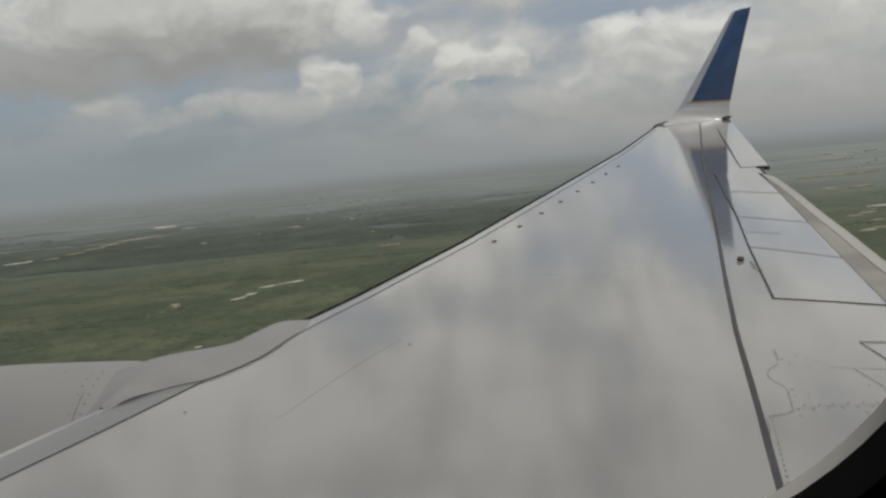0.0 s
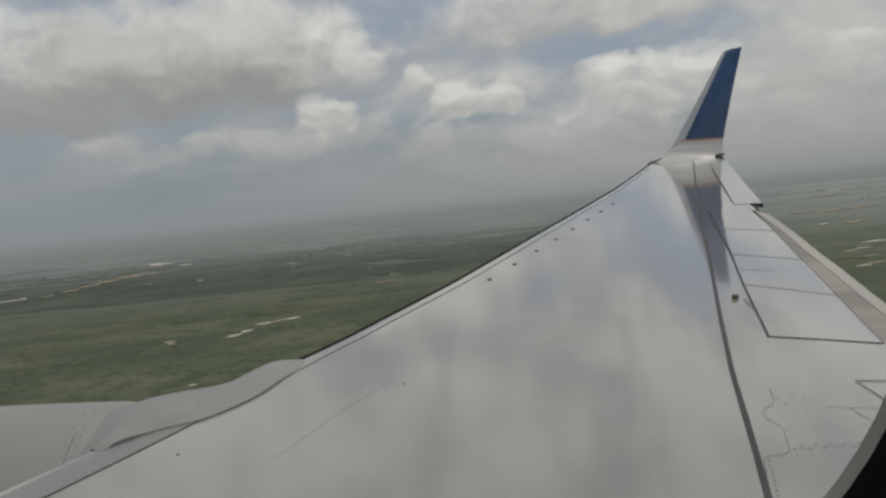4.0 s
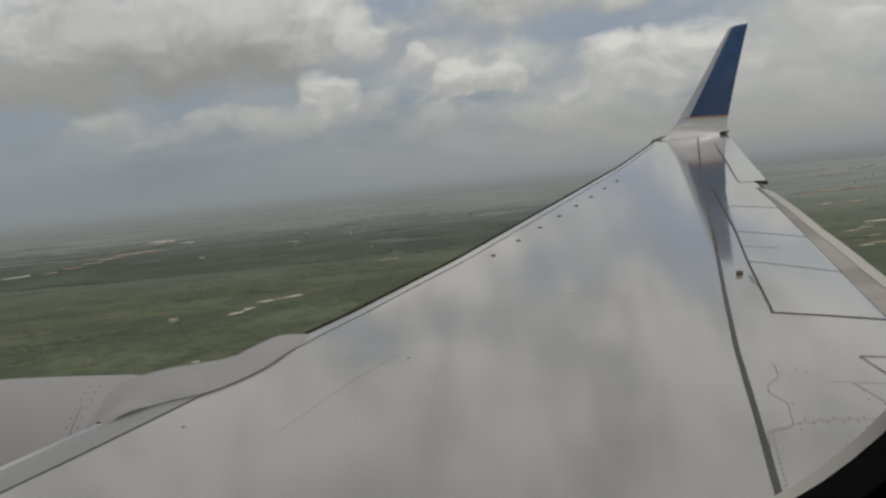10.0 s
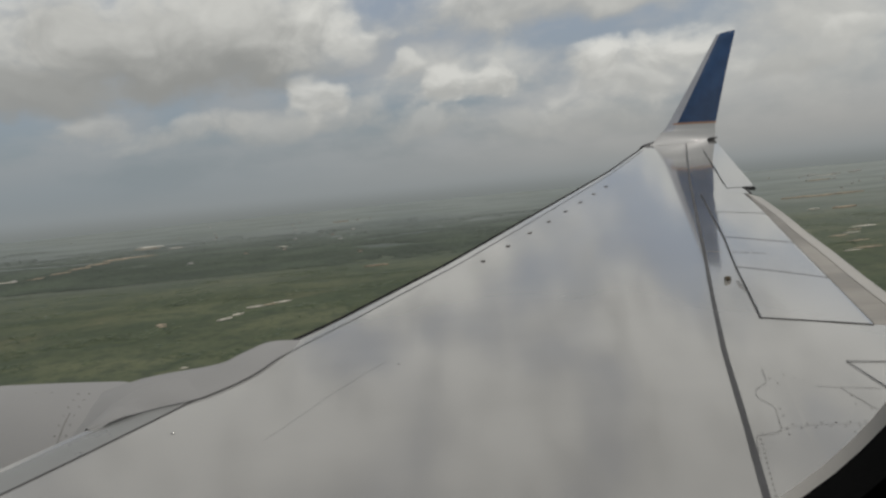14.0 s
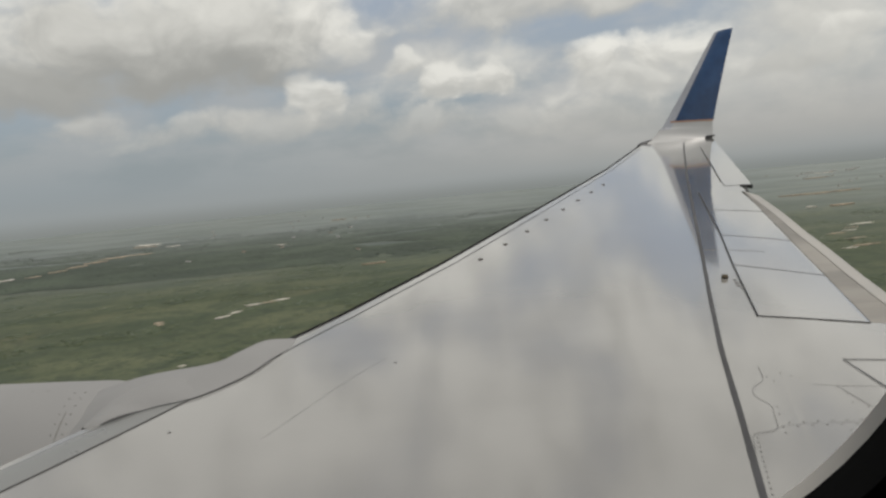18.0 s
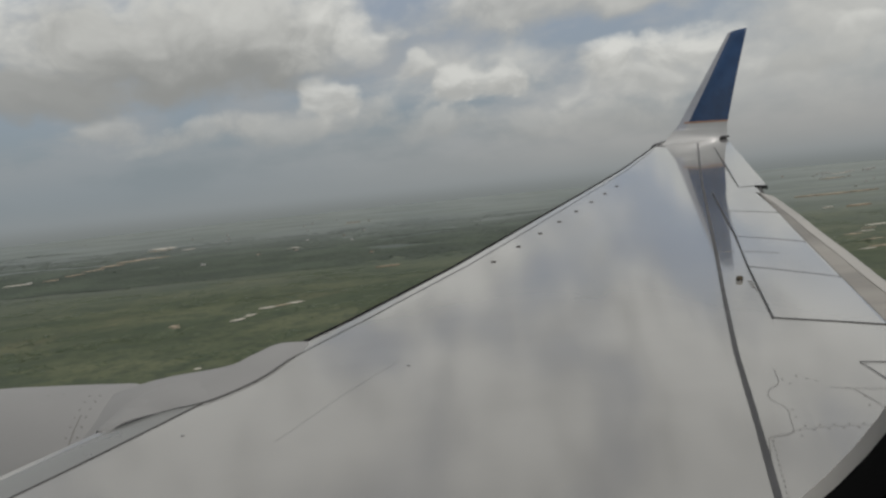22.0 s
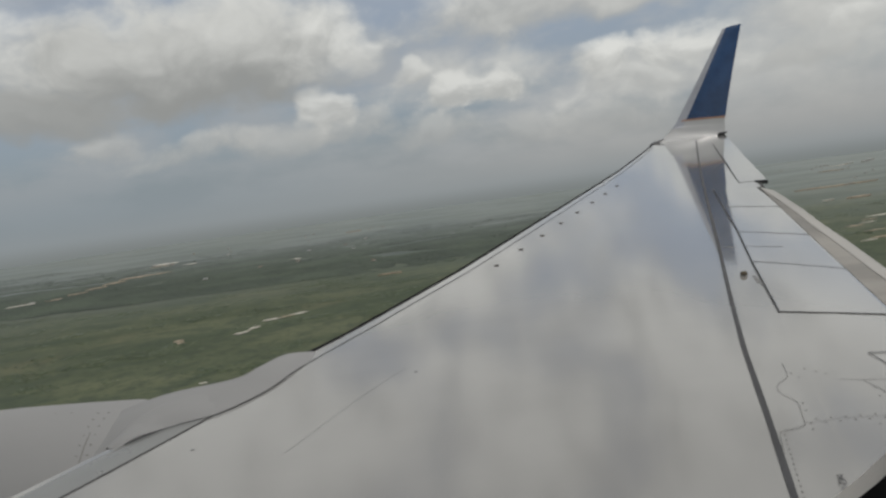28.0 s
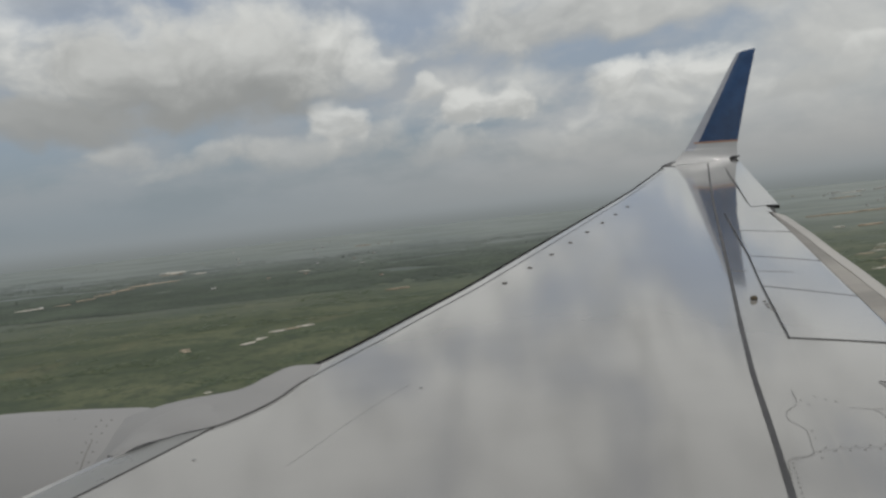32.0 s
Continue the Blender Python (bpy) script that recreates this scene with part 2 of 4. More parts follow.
def wing_paint(name, colour, rough, coat=1.0, camber=0.0):
    """Glossy grey aircraft paint: faint bands of soot along the airflow, specks, a slight unevenness of the skin.
    camber: how far the fall of the rear skin turns its face aft."""
    m, k, b = material(name, rough)
    at = k.node("ShaderNodeTexCoord").outputs["Object"]
    x, y, z = k.split(at)
    along = k.xyz(k.math("MULTIPLY", x, 0.35), k.math("MULTIPLY", y, 3.0), 0.0)
    streak = k.noise(along, 2.2, 5, 0.6)
    cloudy = k.noise(at, 0.55, 3)
    speck = k.noise(at, 60.0, 2, 0.5)
    tone = k.math("ADD", k.math("MULTIPLY", streak, 0.08), k.math("MULTIPLY", cloudy, 0.92))
    c = k.mix(k.step(tone, 0.38, 0.62), tuple(q * 0.94 for q in colour), tuple(q * 1.05 for q in colour))
    c = k.mix(k.step(speck, 0.70, 0.76, 0.0, 0.35), c, (0.24, 0.23, 0.21))
    k.put(b.inputs["Base Color"], c)
    k.put(b.inputs["Roughness"], k.step(cloudy, 0.3, 0.7, rough * 0.85, rough * 1.2))
    n = k.node("ShaderNodeBump")
    n.inputs["Strength"].default_value = 0.04
    n.inputs["Distance"].default_value = 0.02
    k.put(n.inputs["Height"], k.noise(at, 1.3, 2))
    k.put(b.inputs["Normal"], n.outputs[0])
    if camber:
        lean = k.node("ShaderNodeVectorMath", operation="ADD")
        k.put(lean.inputs[0], k.node("ShaderNodeNewGeometry").outputs["Normal"])
        # the fall begins about a metre ahead of the rear spar
        aft = k.math("SUBTRACT", x, k.math("MULTIPLY_ADD", y, 0.27, 0.59))
        k.put(lean.inputs[1], k.xyz(k.step(aft, -1.0, 0.0, 0.0, camber), 0.0, 0.0))
        unit = k.node("ShaderNodeVectorMath", operation="NORMALIZE")
        k.put(unit.inputs[0], lean.outputs[0])
        k.put(n.inputs["Normal"], unit.outputs[0])
        k.put(b.inputs["Coat Normal"], unit.outputs[0])
    b.inputs["Coat Weight"].default_value = coat
    b.inputs["Coat Roughness"].default_value = 0.05
    return m


WING = wing_paint("wing_paint", (0.249, 0.246, 0.240), 0.10, 1.0, 0.08)
PANEL = wing_paint("panel_paint", (0.272, 0.269, 0.263), 0.12, 1.0, 0.09)
TIP = wing_paint("tip_paint", (0.262, 0.259, 0.253), 0.11, 1.0, 0.08)
NACELLE = wing_paint("nacelle_paint", (0.27, 0.27, 0.272), 0.60, 0.0)
NACELLE.node_tree.nodes["Principled BSDF"].inputs["Specular IOR Level"].default_value = 0.2
WHITE = wing_paint("white_paint", (0.46, 0.46, 0.46), 0.5, 0.1)
SLAT = plain("slat_metal", (0.25, 0.255, 0.255), 0.30, 0.35, 0.05, 4, 0.0)
BLUE = plain("blue_paint", (0.020, 0.058, 0.148), 0.16, 0, 0.25, 5, 0.01)
GREY_METAL = plain("winglet_edge_metal", (0.36, 0.37, 0.41), 0.40, 0.3, 0.08, 15, 0.01)
GOLD = plain("copper_stripe_paint", (0.36, 0.20, 0.13), 0.35, 0, 0.08, 20, 0)
SEAL = plain("dark_sealant", (0.045, 0.045, 0.05), 0.55, 0, 0.35, 9, 0.05)
# near-black that stands for shade on the down-turned leading edge
NOSE_SHADE = plain("nose_shade_black", (0.014, 0.014, 0.015), 0.8, 0, 0.3, 30, 0.02, spec=0.08)
GAP = plain("shadow_gap_rubber", (0.03, 0.03, 0.03), 0.7, 0, 0.2, 30, 0.02)
FLAP = plain("sooty_flap_paint", (0.235, 0.22, 0.20), 0.45, 0, 0.30, 6, 0.02, stretch=(0.6, 2.5, 1))
FLAP_EDGE = plain("flap_edge_paint", (0.36, 0.345, 0.325), 0.4, 0, 0.10, 5, 0.02)
RIVET = plain("rivet_dirt", (0.16, 0.15, 0.14), 0.5, 0.2, 0.3, 60, 0.02)
FAINT = plain("faint_panel_line", (0.222, 0.215, 0.206), 0.25, 0.0, 0.25, 60, 0.02)
JOINT = wing_paint("filled_joint", (0.228, 0.224, 0.217), 0.15)
COWL_SEAM = plain("cowl_seam_dirt", (0.13, 0.125, 0.12), 0.55, 0, 0.2, 60, 0.02)
CAPMET = plain("brass_cap", (0.16, 0.13, 0.09), 0.25, 0.6, 0.3, 80, 0.02)
BLACK = plain("black_window_seal", (0.010, 0.010, 0.010), 0.9, 0, 0.3, 90, 0.1, spec=0.05)
LINING = plain("cabin_lining", (0.42, 0.36, 0.32), 0.6, 0, 0.06, 60, 0.03)
# belly is never seen; dark blue only to dim the nacelle's lower side
DARK_BELLY = plain("unseen_dark_belly", (0.03, 0.04, 0.07), 0.3, 0, 0.05, 3, 0.01)
FRAME = plain("window_frame_paint", (0.80, 0.78, 0.75), 0.45, 0, 0.04, 8, 0.01)
SKIN = plain("fuselage_paint", (0.55, 0.55, 0.55), 0.3, 0, 0.05, 3, 0.01)
DARKMET = plain("fan_metal", (0.08, 0.08, 0.09), 0.4, 0.7, 0.2, 30, 0.02)


# ---- mesh helpers ----
def part(name, bm, mat, parent=None, label="", smooth=True, sharp=38):
    me = bpy.data.meshes.new(name)
    bm.to_mesh(me)
    bm.free()
    me.materials.append(mat)
    if smooth:
        me.polygons.foreach_set("use_smooth", [True] * len(me.polygons))
        me.set_sharp_from_angle(angle=radians(sharp))
    ob = new(name, me)
    if parent:
        ob.parent = parent
    if label:
        ob["label"] = label
    return ob


def sheet(rows, closed=False, caps=False, bm=None):
    """A skin over rows of points; closed: the rows are rings."""
    bm = bm or bmesh.new()
    vs = [[bm.verts.new(p) for p in row] for row in rows]
    n = len(rows[0])
    for a, b in zip(vs, vs[1:]):
        for i in range(n if closed else n - 1):
            j = (i + 1) % n
            bm.faces.new((a[i], a[j], b[j], b[i]))
    if caps:
        bm.faces.new(vs[0][::-1])
        bm.faces.new(vs[-1])
    bmesh.ops.recalc_face_normals(bm, faces=bm.faces)
    return bm


def slab(corners, thick, bm=None, bevel=0.0):
    """A thin plate over a quad or polygon, its top where the corners say."""
    bm = bm or bmesh.new()
    top = [bm.verts.new(p) for p in corners]
    low = [bm.verts.new((p[0], p[1], p[2] - thick)) for p in corners]
    faces = [bm.faces.new(top), bm.faces.new(low[::-1])]
    for i in range(len(top)):
        j = (i + 1) % len(top)
        faces.append(bm.faces.new((top[i], low[i], low[j], top[j])))
    if bevel:
        rim = [e for e in faces[0].edges]
        bmesh.ops.bevel(bm, geom=rim, offset=bevel, segments=1, affect="EDGES")
    bmesh.ops.recalc_face_normals(bm, faces=bm.faces)
    return bm


def tube(points, r, sides=6, bm=None, squash=1.0):
    """A cord through points, lying flat by squash."""
    pts = [Vector(p) for p in points]
    rings = []
    for i, p in enumerate(pts):
        d = (pts[min(i + 1, len(pts) - 1)] - pts[max(i - 1, 0)]).normalized()
        side = d.cross(Vector((0, 0, 1))).normalized()
        up = side.cross(d).normalized()
        rings.append([p + side * math.cos(q) * r + up * math.sin(q) * r * squash for q in (2 * math.pi * k / sides for k in range(sides))])
    return sheet(rings, closed=True, caps=True, bm=bm)


def lerp(y, ys, xs):
    return float(np.interp(y, ys, xs))


def smooth_line(points, steps):
    """Points on a soft curve through the given ones."""
    p = [Vector(q) for q in points]
    p = [2 * p[0] - p[1]] + p + [2 * p[-1] - p[-2]]
    out = []
    for i in range(1, len(p) - 2):
        for s in range(steps):
            t = s / steps
            out.append(0.5 * (2 * p[i] + (p[i + 1] - p[i - 1]) * t + (2 * p[i - 1] - 5 * p[i] + 4 * p[i + 1] - p[i + 2]) * t * t
                              + (3 * p[i] - p[i - 1] - 3 * p[i + 1] + p[i + 2]) * t ** 3))
    return out + [p[-2]]


# ---- the aircraft ----
# x runs aft, y outboard along the wing, z up; the eye is at the window, near 0, 0, 0
airliner = tagged(new("airliner"), "airliner with a long pale grey wing, blue winglet and grey engine", "airplane")
airliner.location = (0, 0, 0)

LE_Y, LE_X = (-0.6, 3.57, 4.3, 5.0, 5.48, 6.96, 8.95, 12.08, 15.15), (-4.6, -2.16, -1.66, -1.13, -0.808, 0.03, 1.04, 2.655, 4.075)
TE_Y, TE_X = (-0.6, 3.6, 5.3, 6.2, 7.0, 7.66, 8.45, 9.3, 9.5, 9.72, 15.15), (2.9, 2.55, 2.865, 3.065, 3.225, 3.375, 3.53, 3.68, 3.775, 3.865, 5.335)


def top(y):
    return -1.52 + 0.1051 * y + 0.001 * y * y


def lead(y):
    return lerp(y, LE_Y, LE_X)


def trail(y):
    return lerp(y, TE_Y, TE_X)


def hinge(y):
    return lerp(y, (-0.6, 4.71, 5.95, 7.03, 7.62, 9.64, 15.2), (0.345, 1.872, 2.20, 2.505, 2.655, 3.175, 4.72))      # front edge of the spoilers


def spoil(y):
    return 2.44 + 0.244 * (y - 4.57)      # rear edge of the spoilers


def on(x, y, lift=0.0):
    """A place on the wing's upper skin."""
    lx, tx = lead(y), trail(y)
    c = (x - lx) / (tx - lx)
    drop = 0.004 * max(0.0, 1 - (x - lx) / 0.22) ** 2
    sag = 0.10 * max(0.0, c - 0.80) ** 2 * (tx - lx)
    return (x, y, top(y) - drop - sag + lift)


def wing_ring(y, end):
    lx, tx = lead(y), trail(y)
    depth = 0.115 * (tx - lx) * 0.75
    xs = [lx + (end(y) - lx) * q for q in (0, 0.012, 0.03, 0.06, 0.1, 0.2, 0.35, 0.5, 0.65, 0.8, 0.92, 1.0)]
    upper = [on(x, y) for x in xs]
    nose = [(lx - 0.018, y, upper[0][2] - 0.022), (lx - 0.012, y, upper[0][2] - 0.05)]
    lower = [(x, y, top(y) - depth * (0.30 + 0.70 * math.sin(math.pi * min(1, max(0.05, q)) ** 0.6))) for q, x in ((q, lx + (end(y) - lx) * q) for q in (0.06, 0.2, 0.4, 0.6, 0.8, 0.97))]
    return upper + lower[::-1] + nose[::-1]


def ail_front(y):
    return 3.75 + 0.2756 * (y - 10.49)


def skin_end(y):
    return hinge(max(y, 0.0))


ends = [i * 0.35 for i in range(-1, 44)] + [15.1]
wing = part("wing", sheet([wing_ring(y, skin_end) for y in ends], closed=True, caps=True), WING, airliner, "pale grey painted wing skin, glossy and streaked")

# trailing box behind the skin's rear edge, under spoilers, flaps and aileron
def cove_ring(y):
    a, b = hinge(y) - 0.01, trail(y) - 0.03
    return [on(a, y, -0.012), on((a + b) / 2, y, -0.014), on(b, y, -0.012), (b, y, top(y) - 0.06), (a, y, top(y) - 0.22)]


part("rear_spar_bay", sheet([cove_ring(y) for y in ends], closed=True, caps=True), GAP, wing, "dark gap behind the wing skin")


def patch(y0, y1, xa, xb, lift, thick, ny=5, gap=0.0, slant=None):
    """A curved plate on the skin between two spanwise lines; slant: how far its rear edge lies inboard of its front, at each end."""
    rows = []
    s0, s1 = slant or (0.0, 0.0)
    for i in range(ny + 1):
        f = i / ny
        y = y0 + gap + (y1 - y0 - 2 * gap) * f
        yr = y - (s0 + (s1 - s0) * f)
        a, b = xa(y), xb(yr)
        row = [on(a + (b - a) * q, y + (yr - y) * q, lift) for q in (0, 0.03, 0.35, 0.7, 0.97, 1)]
        row[0] = (row[0][0], row[0][1], row[0][2] - 0.0008)
        row[-1] = (row[-1][0], row[-1][1], row[-1][2] - 0.0015)
        rows.append(row + [(p[0], p[1], p[2] - thick) for p in row[::-1]])
    return sheet(rows, closed=True, caps=True)


# spoilers, inboard to outboard
EDGES = (4.73, 5.97, 7.03, 8.25, 9.40)
SLANT = (0.29, 0.50, 0.44, 0.34, 0.24)
for i in range(4):
    part("spoiler", patch(EDGES[i], EDGES[i + 1], lambda y: hinge(y) + 0.012, lambda y: spoil(y) - 0.03 * max(0, y - 8.3), 0.004, 0.02, 5, 0.004, SLANT[i:i + 2]), PANEL, wing, "closed grey spoiler panel", sharp=4)
part("inboard_panel", patch(-0.4, 4.73, lambda y: hinge(y) - 0.004, lambda y: trail(y) - 0.02, 0.001, 0.05, 14, 0.001, (0.0, 0.42)), WING, wing, "grey fixed panel behind the rear spar", sharp=4)


def tip_row(y):
    a, b = hinge(y), (ail_front(y) - 0.004 if y < 13.9 else trail(y) + 0.01)
    row = [on(a + (b - a) * q, y) for q in (0, 0.2, 0.4, 0.6, 0.8, 1)]
    return row + [(p[0], p[1], p[2] - 0.02) for p in row[::-1]]


def corner_row(f):
    """Beside the last spoiler, whose end runs aslant."""
    row = []
    for q in (0, 0.2, 0.4, 0.6, 0.8, 1):
        y = (9.402 - 0.24 * q) * (1 - f) + 9.60 * f
        row.append(on(hinge(y) + (lerp(y, (9.1, 9.6), (3.58, 3.70)) - hinge(y)) * q, y))
    return row + [(p[0], p[1], p[2] - 0.02) for p in row[::-1]]


# fixed skin ahead of the aileron, in three bays
part("tip_panel", sheet([corner_row(f) for f in (0, 0.5, 1)], closed=True, caps=True), TIP, wing, "grey fixed skin beside the last spoiler", sharp=30)
for y0, y1 in ((9.602, 13.898), (13.902, 15.0)):
    part("tip_panel", sheet([tip_row(y) for y in np.linspace(y0, y1, max(2, int((y1 - y0) * 4)))], closed=True, caps=True), TIP, wing, "grey fixed skin at the wing tip", sharp=30)

# flaps behind the spoilers: a sooty part ahead, a paler edge behind
flap = part("flap", patch(4.40, 9.42, lambda y: spoil(y) + 0.012, lambda y: trail(y) - 0.085, -0.006, 0.03, 12, 0.006, (0.0, 0.15)), FLAP, wing, "sooty brown-grey outboard flap, retracted", sharp=4)
part("flap_edge", patch(4.30, 9.18, lambda y: trail(y) - 0.085, lambda y: trail(y) + 0.01, -0.002, 0.03, 12, 0.004, (0.0, 0.30)), FLAP_EDGE, flap, "pale trailing edge of the flap", sharp=4)

# aileron
aileron = part("aileron", patch(9.62, 13.9, lambda y: ail_front(y) + 0.006, lambda y: trail(y) + 0.01, 0.003, 0.03, 14, 0.006), TIP, wing, "grey aileron at rest", sharp=4)
part("aileron_gap", tube([on(ail_front(y), y, 0.006) for y in (10.0, 10.5, 11.0, 11.5, 12.0, 12.5, 13.0, 13.4)], 0.0045, 5, squash=0.5), SEAL, aileron, "dark hinge gap")
part("aileron_end", slab([on(3.70, 9.585, 0.009), on(trail(9.6) + 0.005, 9.53, 0.009), on(trail(9.6) + 0.02, 9.575, 0.009), on(3.70, 9.615, 0.009)], 0.04), GAP, aileron, "dark end gap of the aileron", smooth=False)

# the dark sealant strip along the rear spar
STRIP_Y, STRIP_X = (2.66, 3.4, 4.21, 5.2, 6.2, 8.2, 10.27, 12.4, 14.6), (1.052, 1.255, 1.470, 1.762, 2.065, 2.665, 3.285, 3.945, 4.64)


def strip_row(y, half):
    x = lerp(y, STRIP_Y, STRIP_X)
    return [on(x - half, y, 0.001), on(x - half, y, 0.004), on(x + half, y, 0.004), on(x + half, y, 0.001)]


rows = [strip_row(y, lerp(y, (2.6, 5, 9, 14.6), (0.0135, 0.0135, 0.014, 0.012)) * (1 + 0.05 * math.sin(y * 9))) for y in np.linspace(2.66, 14.6, 60)]
part("sealant_strip", sheet(rows, closed=True, caps=True), SEAL, wing, "worn dark grey sealant strip")
part("spoiler_seal", tube([on(hinge(y) + 0.002, y, 0.003) for y in np.linspace(4.72, 9.3, 28)], 0.0046, 5, squash=0.5), SEAL, wing, "thin dark hinge line")
for y, sl in zip(EDGES[:4], SLANT):
    a, b = Vector((hinge(y), y, 0)), Vector((spoil(y - sl), y - sl, 0))
    part("spoiler_gap", tube([on(*a.lerp(b, q).xy, 0.004) for q in np.linspace(0, 1, 8)], 0.0036, 5, squash=0.6), SEAL, wing)

# leading edge: black strip for the nose's shade outboard, fine joint behind it, bare metal slat inboard
part("nose_shade_strip", tube([on(lead(y) - 0.016, y, 0.001) for y in np.linspace(5.15, 14.9, 70)], 0.0108, 6), NOSE_SHADE, wing, "black strip for the shaded nose of the leading edge")
part("slat_joint", tube([on(lead(y) + lerp(y, (5.4, 6, 9, 12, 14.5), (0.13, 0.12, 0.13, 0.10, 0.07)), y, 0.001) for y in np.linspace(5.4, 14.4, 60)], 0.0060, 5, squash=0.5), SEAL, wing)
SEAM_Y, SEAM_X = (0.2, 1.2, 3.3, 3.62, 4.04, 4.287, 4.55, 4.76, 5.05, 5.4), (-3.92, -3.3, -2.0, -1.79, -1.53, -1.383, -1.178, -1.093, -0.935, -0.733)
part("slat_seam", tube([on(lerp(y, SEAM_Y, SEAM_X), y, 0.003) for y in np.linspace(0.2, 5.4, 64)], 0.0032, 6, squash=0.5), SEAL, wing, "dark joint behind the slat")


def slat_row(y):
    a, b = lead(y) - 0.012, lerp(y, SEAM_Y, SEAM_X) - 0.006
    return [on(max(lead(y), a + (b - a) * q), y, 0.005 - d) for q, d in ((0, 0.05), (0.05, 0.026), (0.12, 0.012), (0.22, 0.005), (0.4, 0.001), (0.7, 0), (1, 0))] + [(b, y, top(y) - 0.03), (a, y, top(y) - 0.12)]


part("slat", sheet([slat_row(y) for y in np.linspace(0.2, 4.25, 30)], closed=True, caps=True), SLAT, wing, "bare metal leading edge slat")


def stud(x, y, r, h, mat, name, parent, label=""):
    bm = bmesh.new()
    base = Vector(on(x, y, 0.002))
    prof = ((1.0, 0.0), (0.96, 0.5), (0.75, 0.9), (0.3, 1.0))
    rings = [[base + Vector((r * a * math.cos(q), r * a * math.sin(q), h * b)) for q in (2 * math.pi * k / 10 for k in range(10))] for a, b in prof]
    return part(name, sheet(rings, closed=True, caps=True, bm=bm), mat, parent, label)


# row of access studs behind the leading edge
for i in range(8):
    y = 6.98 + 0.530 * i * (1 - 0.002 * i)
    stud(0.355 + (y - 6.96) * 0.522, y, 0.024, 0.007, RIVET, "access_stud", wing, "small dark stud")
cap = stud(2.025, 5.64, 0.026, 0.026, CAPMET, "fuel_cap", wing, "round brass-coloured cap")
stud(-0.30, 4.53, 0.010, 0.001, JOINT, "access_stud", wing)
stud(-1.39, 3.83, 0.010, 0.001, JOINT, "access_stud", wing)
# fasteners and outlines of the inboard panel
for i in range(14):
    stud(1.379 + 0.029 * i + 0.01 * (i % 2), 3.255 - 0.0035 * i + (0.038 if i % 2 else 0.0), 0.0042, 0.0012, FAINT, "rivet", wing)
for i in range(14):
    stud(1.238 - 0.0118 * i, 3.182 - 0.040 * i, 0.0042, 0.0012, FAINT, "rivet", wing)
for x, y in ((1.438, 3.455), (1.418, 3.381), (1.363, 3.20), (1.62, 3.83), (1.65, 3.78), (1.679, 3.742), (1.79, 3.52), (1.762, 3.427), (1.80, 3.37), (1.83, 3.30), (1.62, 3.17), (1.66, 3.15), (1.54, 3.80), (1.55, 3.74)):
    stud(x, y, 0.0040, 0.0012, FAINT, "rivet", wing)
outline = smooth_line([Vector((x, y, 0)) for x, y in ((1.556, 3.937), (1.506, 3.765), (1.43, 3.69), (1.396, 3.59), (1.42, 3.475), (1.39, 3.366), (1.353, 3.247))], 4)
part("panel_outline", tube([on(p.x, p.y, 0.003) for p in outline], 0.0013, 4, squash=0.4), FAINT, wing)
part("panel_outline", tube([on(x, y, 0.003) for x, y in ((1.365, 3.26), (1.5, 3.262), (1.66, 3.24), (1.9, 3.2))], 0.0009, 4, squash=0.4), FAINT, wing)
part("panel_outline", tube([on(x, y, 0.003) for x, y in ((1.70, 3.655), (1.79, 3.617), (1.926, 3.578), (2.2, 3.52))], 0.0014, 4, squash=0.4), FAINT, wing)
part("panel_outline", tube([on(x, y, 0.003) for x, y in ((1.79, 3.617), (1.80, 3.52), (1.81, 3.40), (1.84, 3.28))], 0.0016, 4, squash=0.4), FAINT, wing)
hook = smooth_line([Vector((x, y, 0)) for x, y in ((1.353, 3.247), (1.318, 3.226), (1.272, 3.220), (1.238, 3.212), (1.218, 3.170), (1.194, 3.10), (1.167, 3.025))], 4)
part("panel_outline", tube([on(p.x, p.y, 0.004) for p in hook], 0.0020, 4, squash=0.5), FAINT, wing)
part("skin_joint", tube([on(x, y, 0.001) for x, y in ((2.20, 6.552), (2.30, 6.484))], 0.0030, 4, squash=0.4), FAINT, wing)
part("skin_joint", tube([on(x, y, 0.0052) for x, y in ((2.345, 6.45), (2.401, 6.415), (2.584, 6.286))], 0.0026, 4, squash=0.4), FAINT, wing)
part("skin_joint", tube([on(x, y, 0.001) for x, y in ((-0.90, 3.65), (-0.84, 3.76), (-0.65, 4.14), (-0.50, 4.40), (-0.36, 4.62))], 0.0010, 4, squash=0.4), JOINT, wing)
# painted warning beside the sealant strip
word = bpy.data.curves.new("stencil_text", "FONT")
word.body, word.size, word.shear, word.extrude = "NO STEP", 0.037, 0.0, 0.0004
word.space_character, word.space_word = 0.95, 1.3
word.materials.append(SEAL)
lettering = new("stencil_text", word)
lettering.parent = wing
lettering["label"] = "dark painted letters"
lettering.matrix_local = Matrix(((-0.375, 0.90, 0, 1.265), (-1.36, -0.246, 0, 2.822), (-0.1505, -0.028, 1, on(1.268, 2.824)[2] + 0.004), (0, 0, 0, 1)))
part("marking_outline", tube([on(*p, 0.005) for p in ((2.5, 3.80), (1.98, 3.925), (1.982, 3.654), (1.99, 3.3))], 0.0045, 4, squash=0.4), SEAL, wing, "thin dark outline of a wedge")
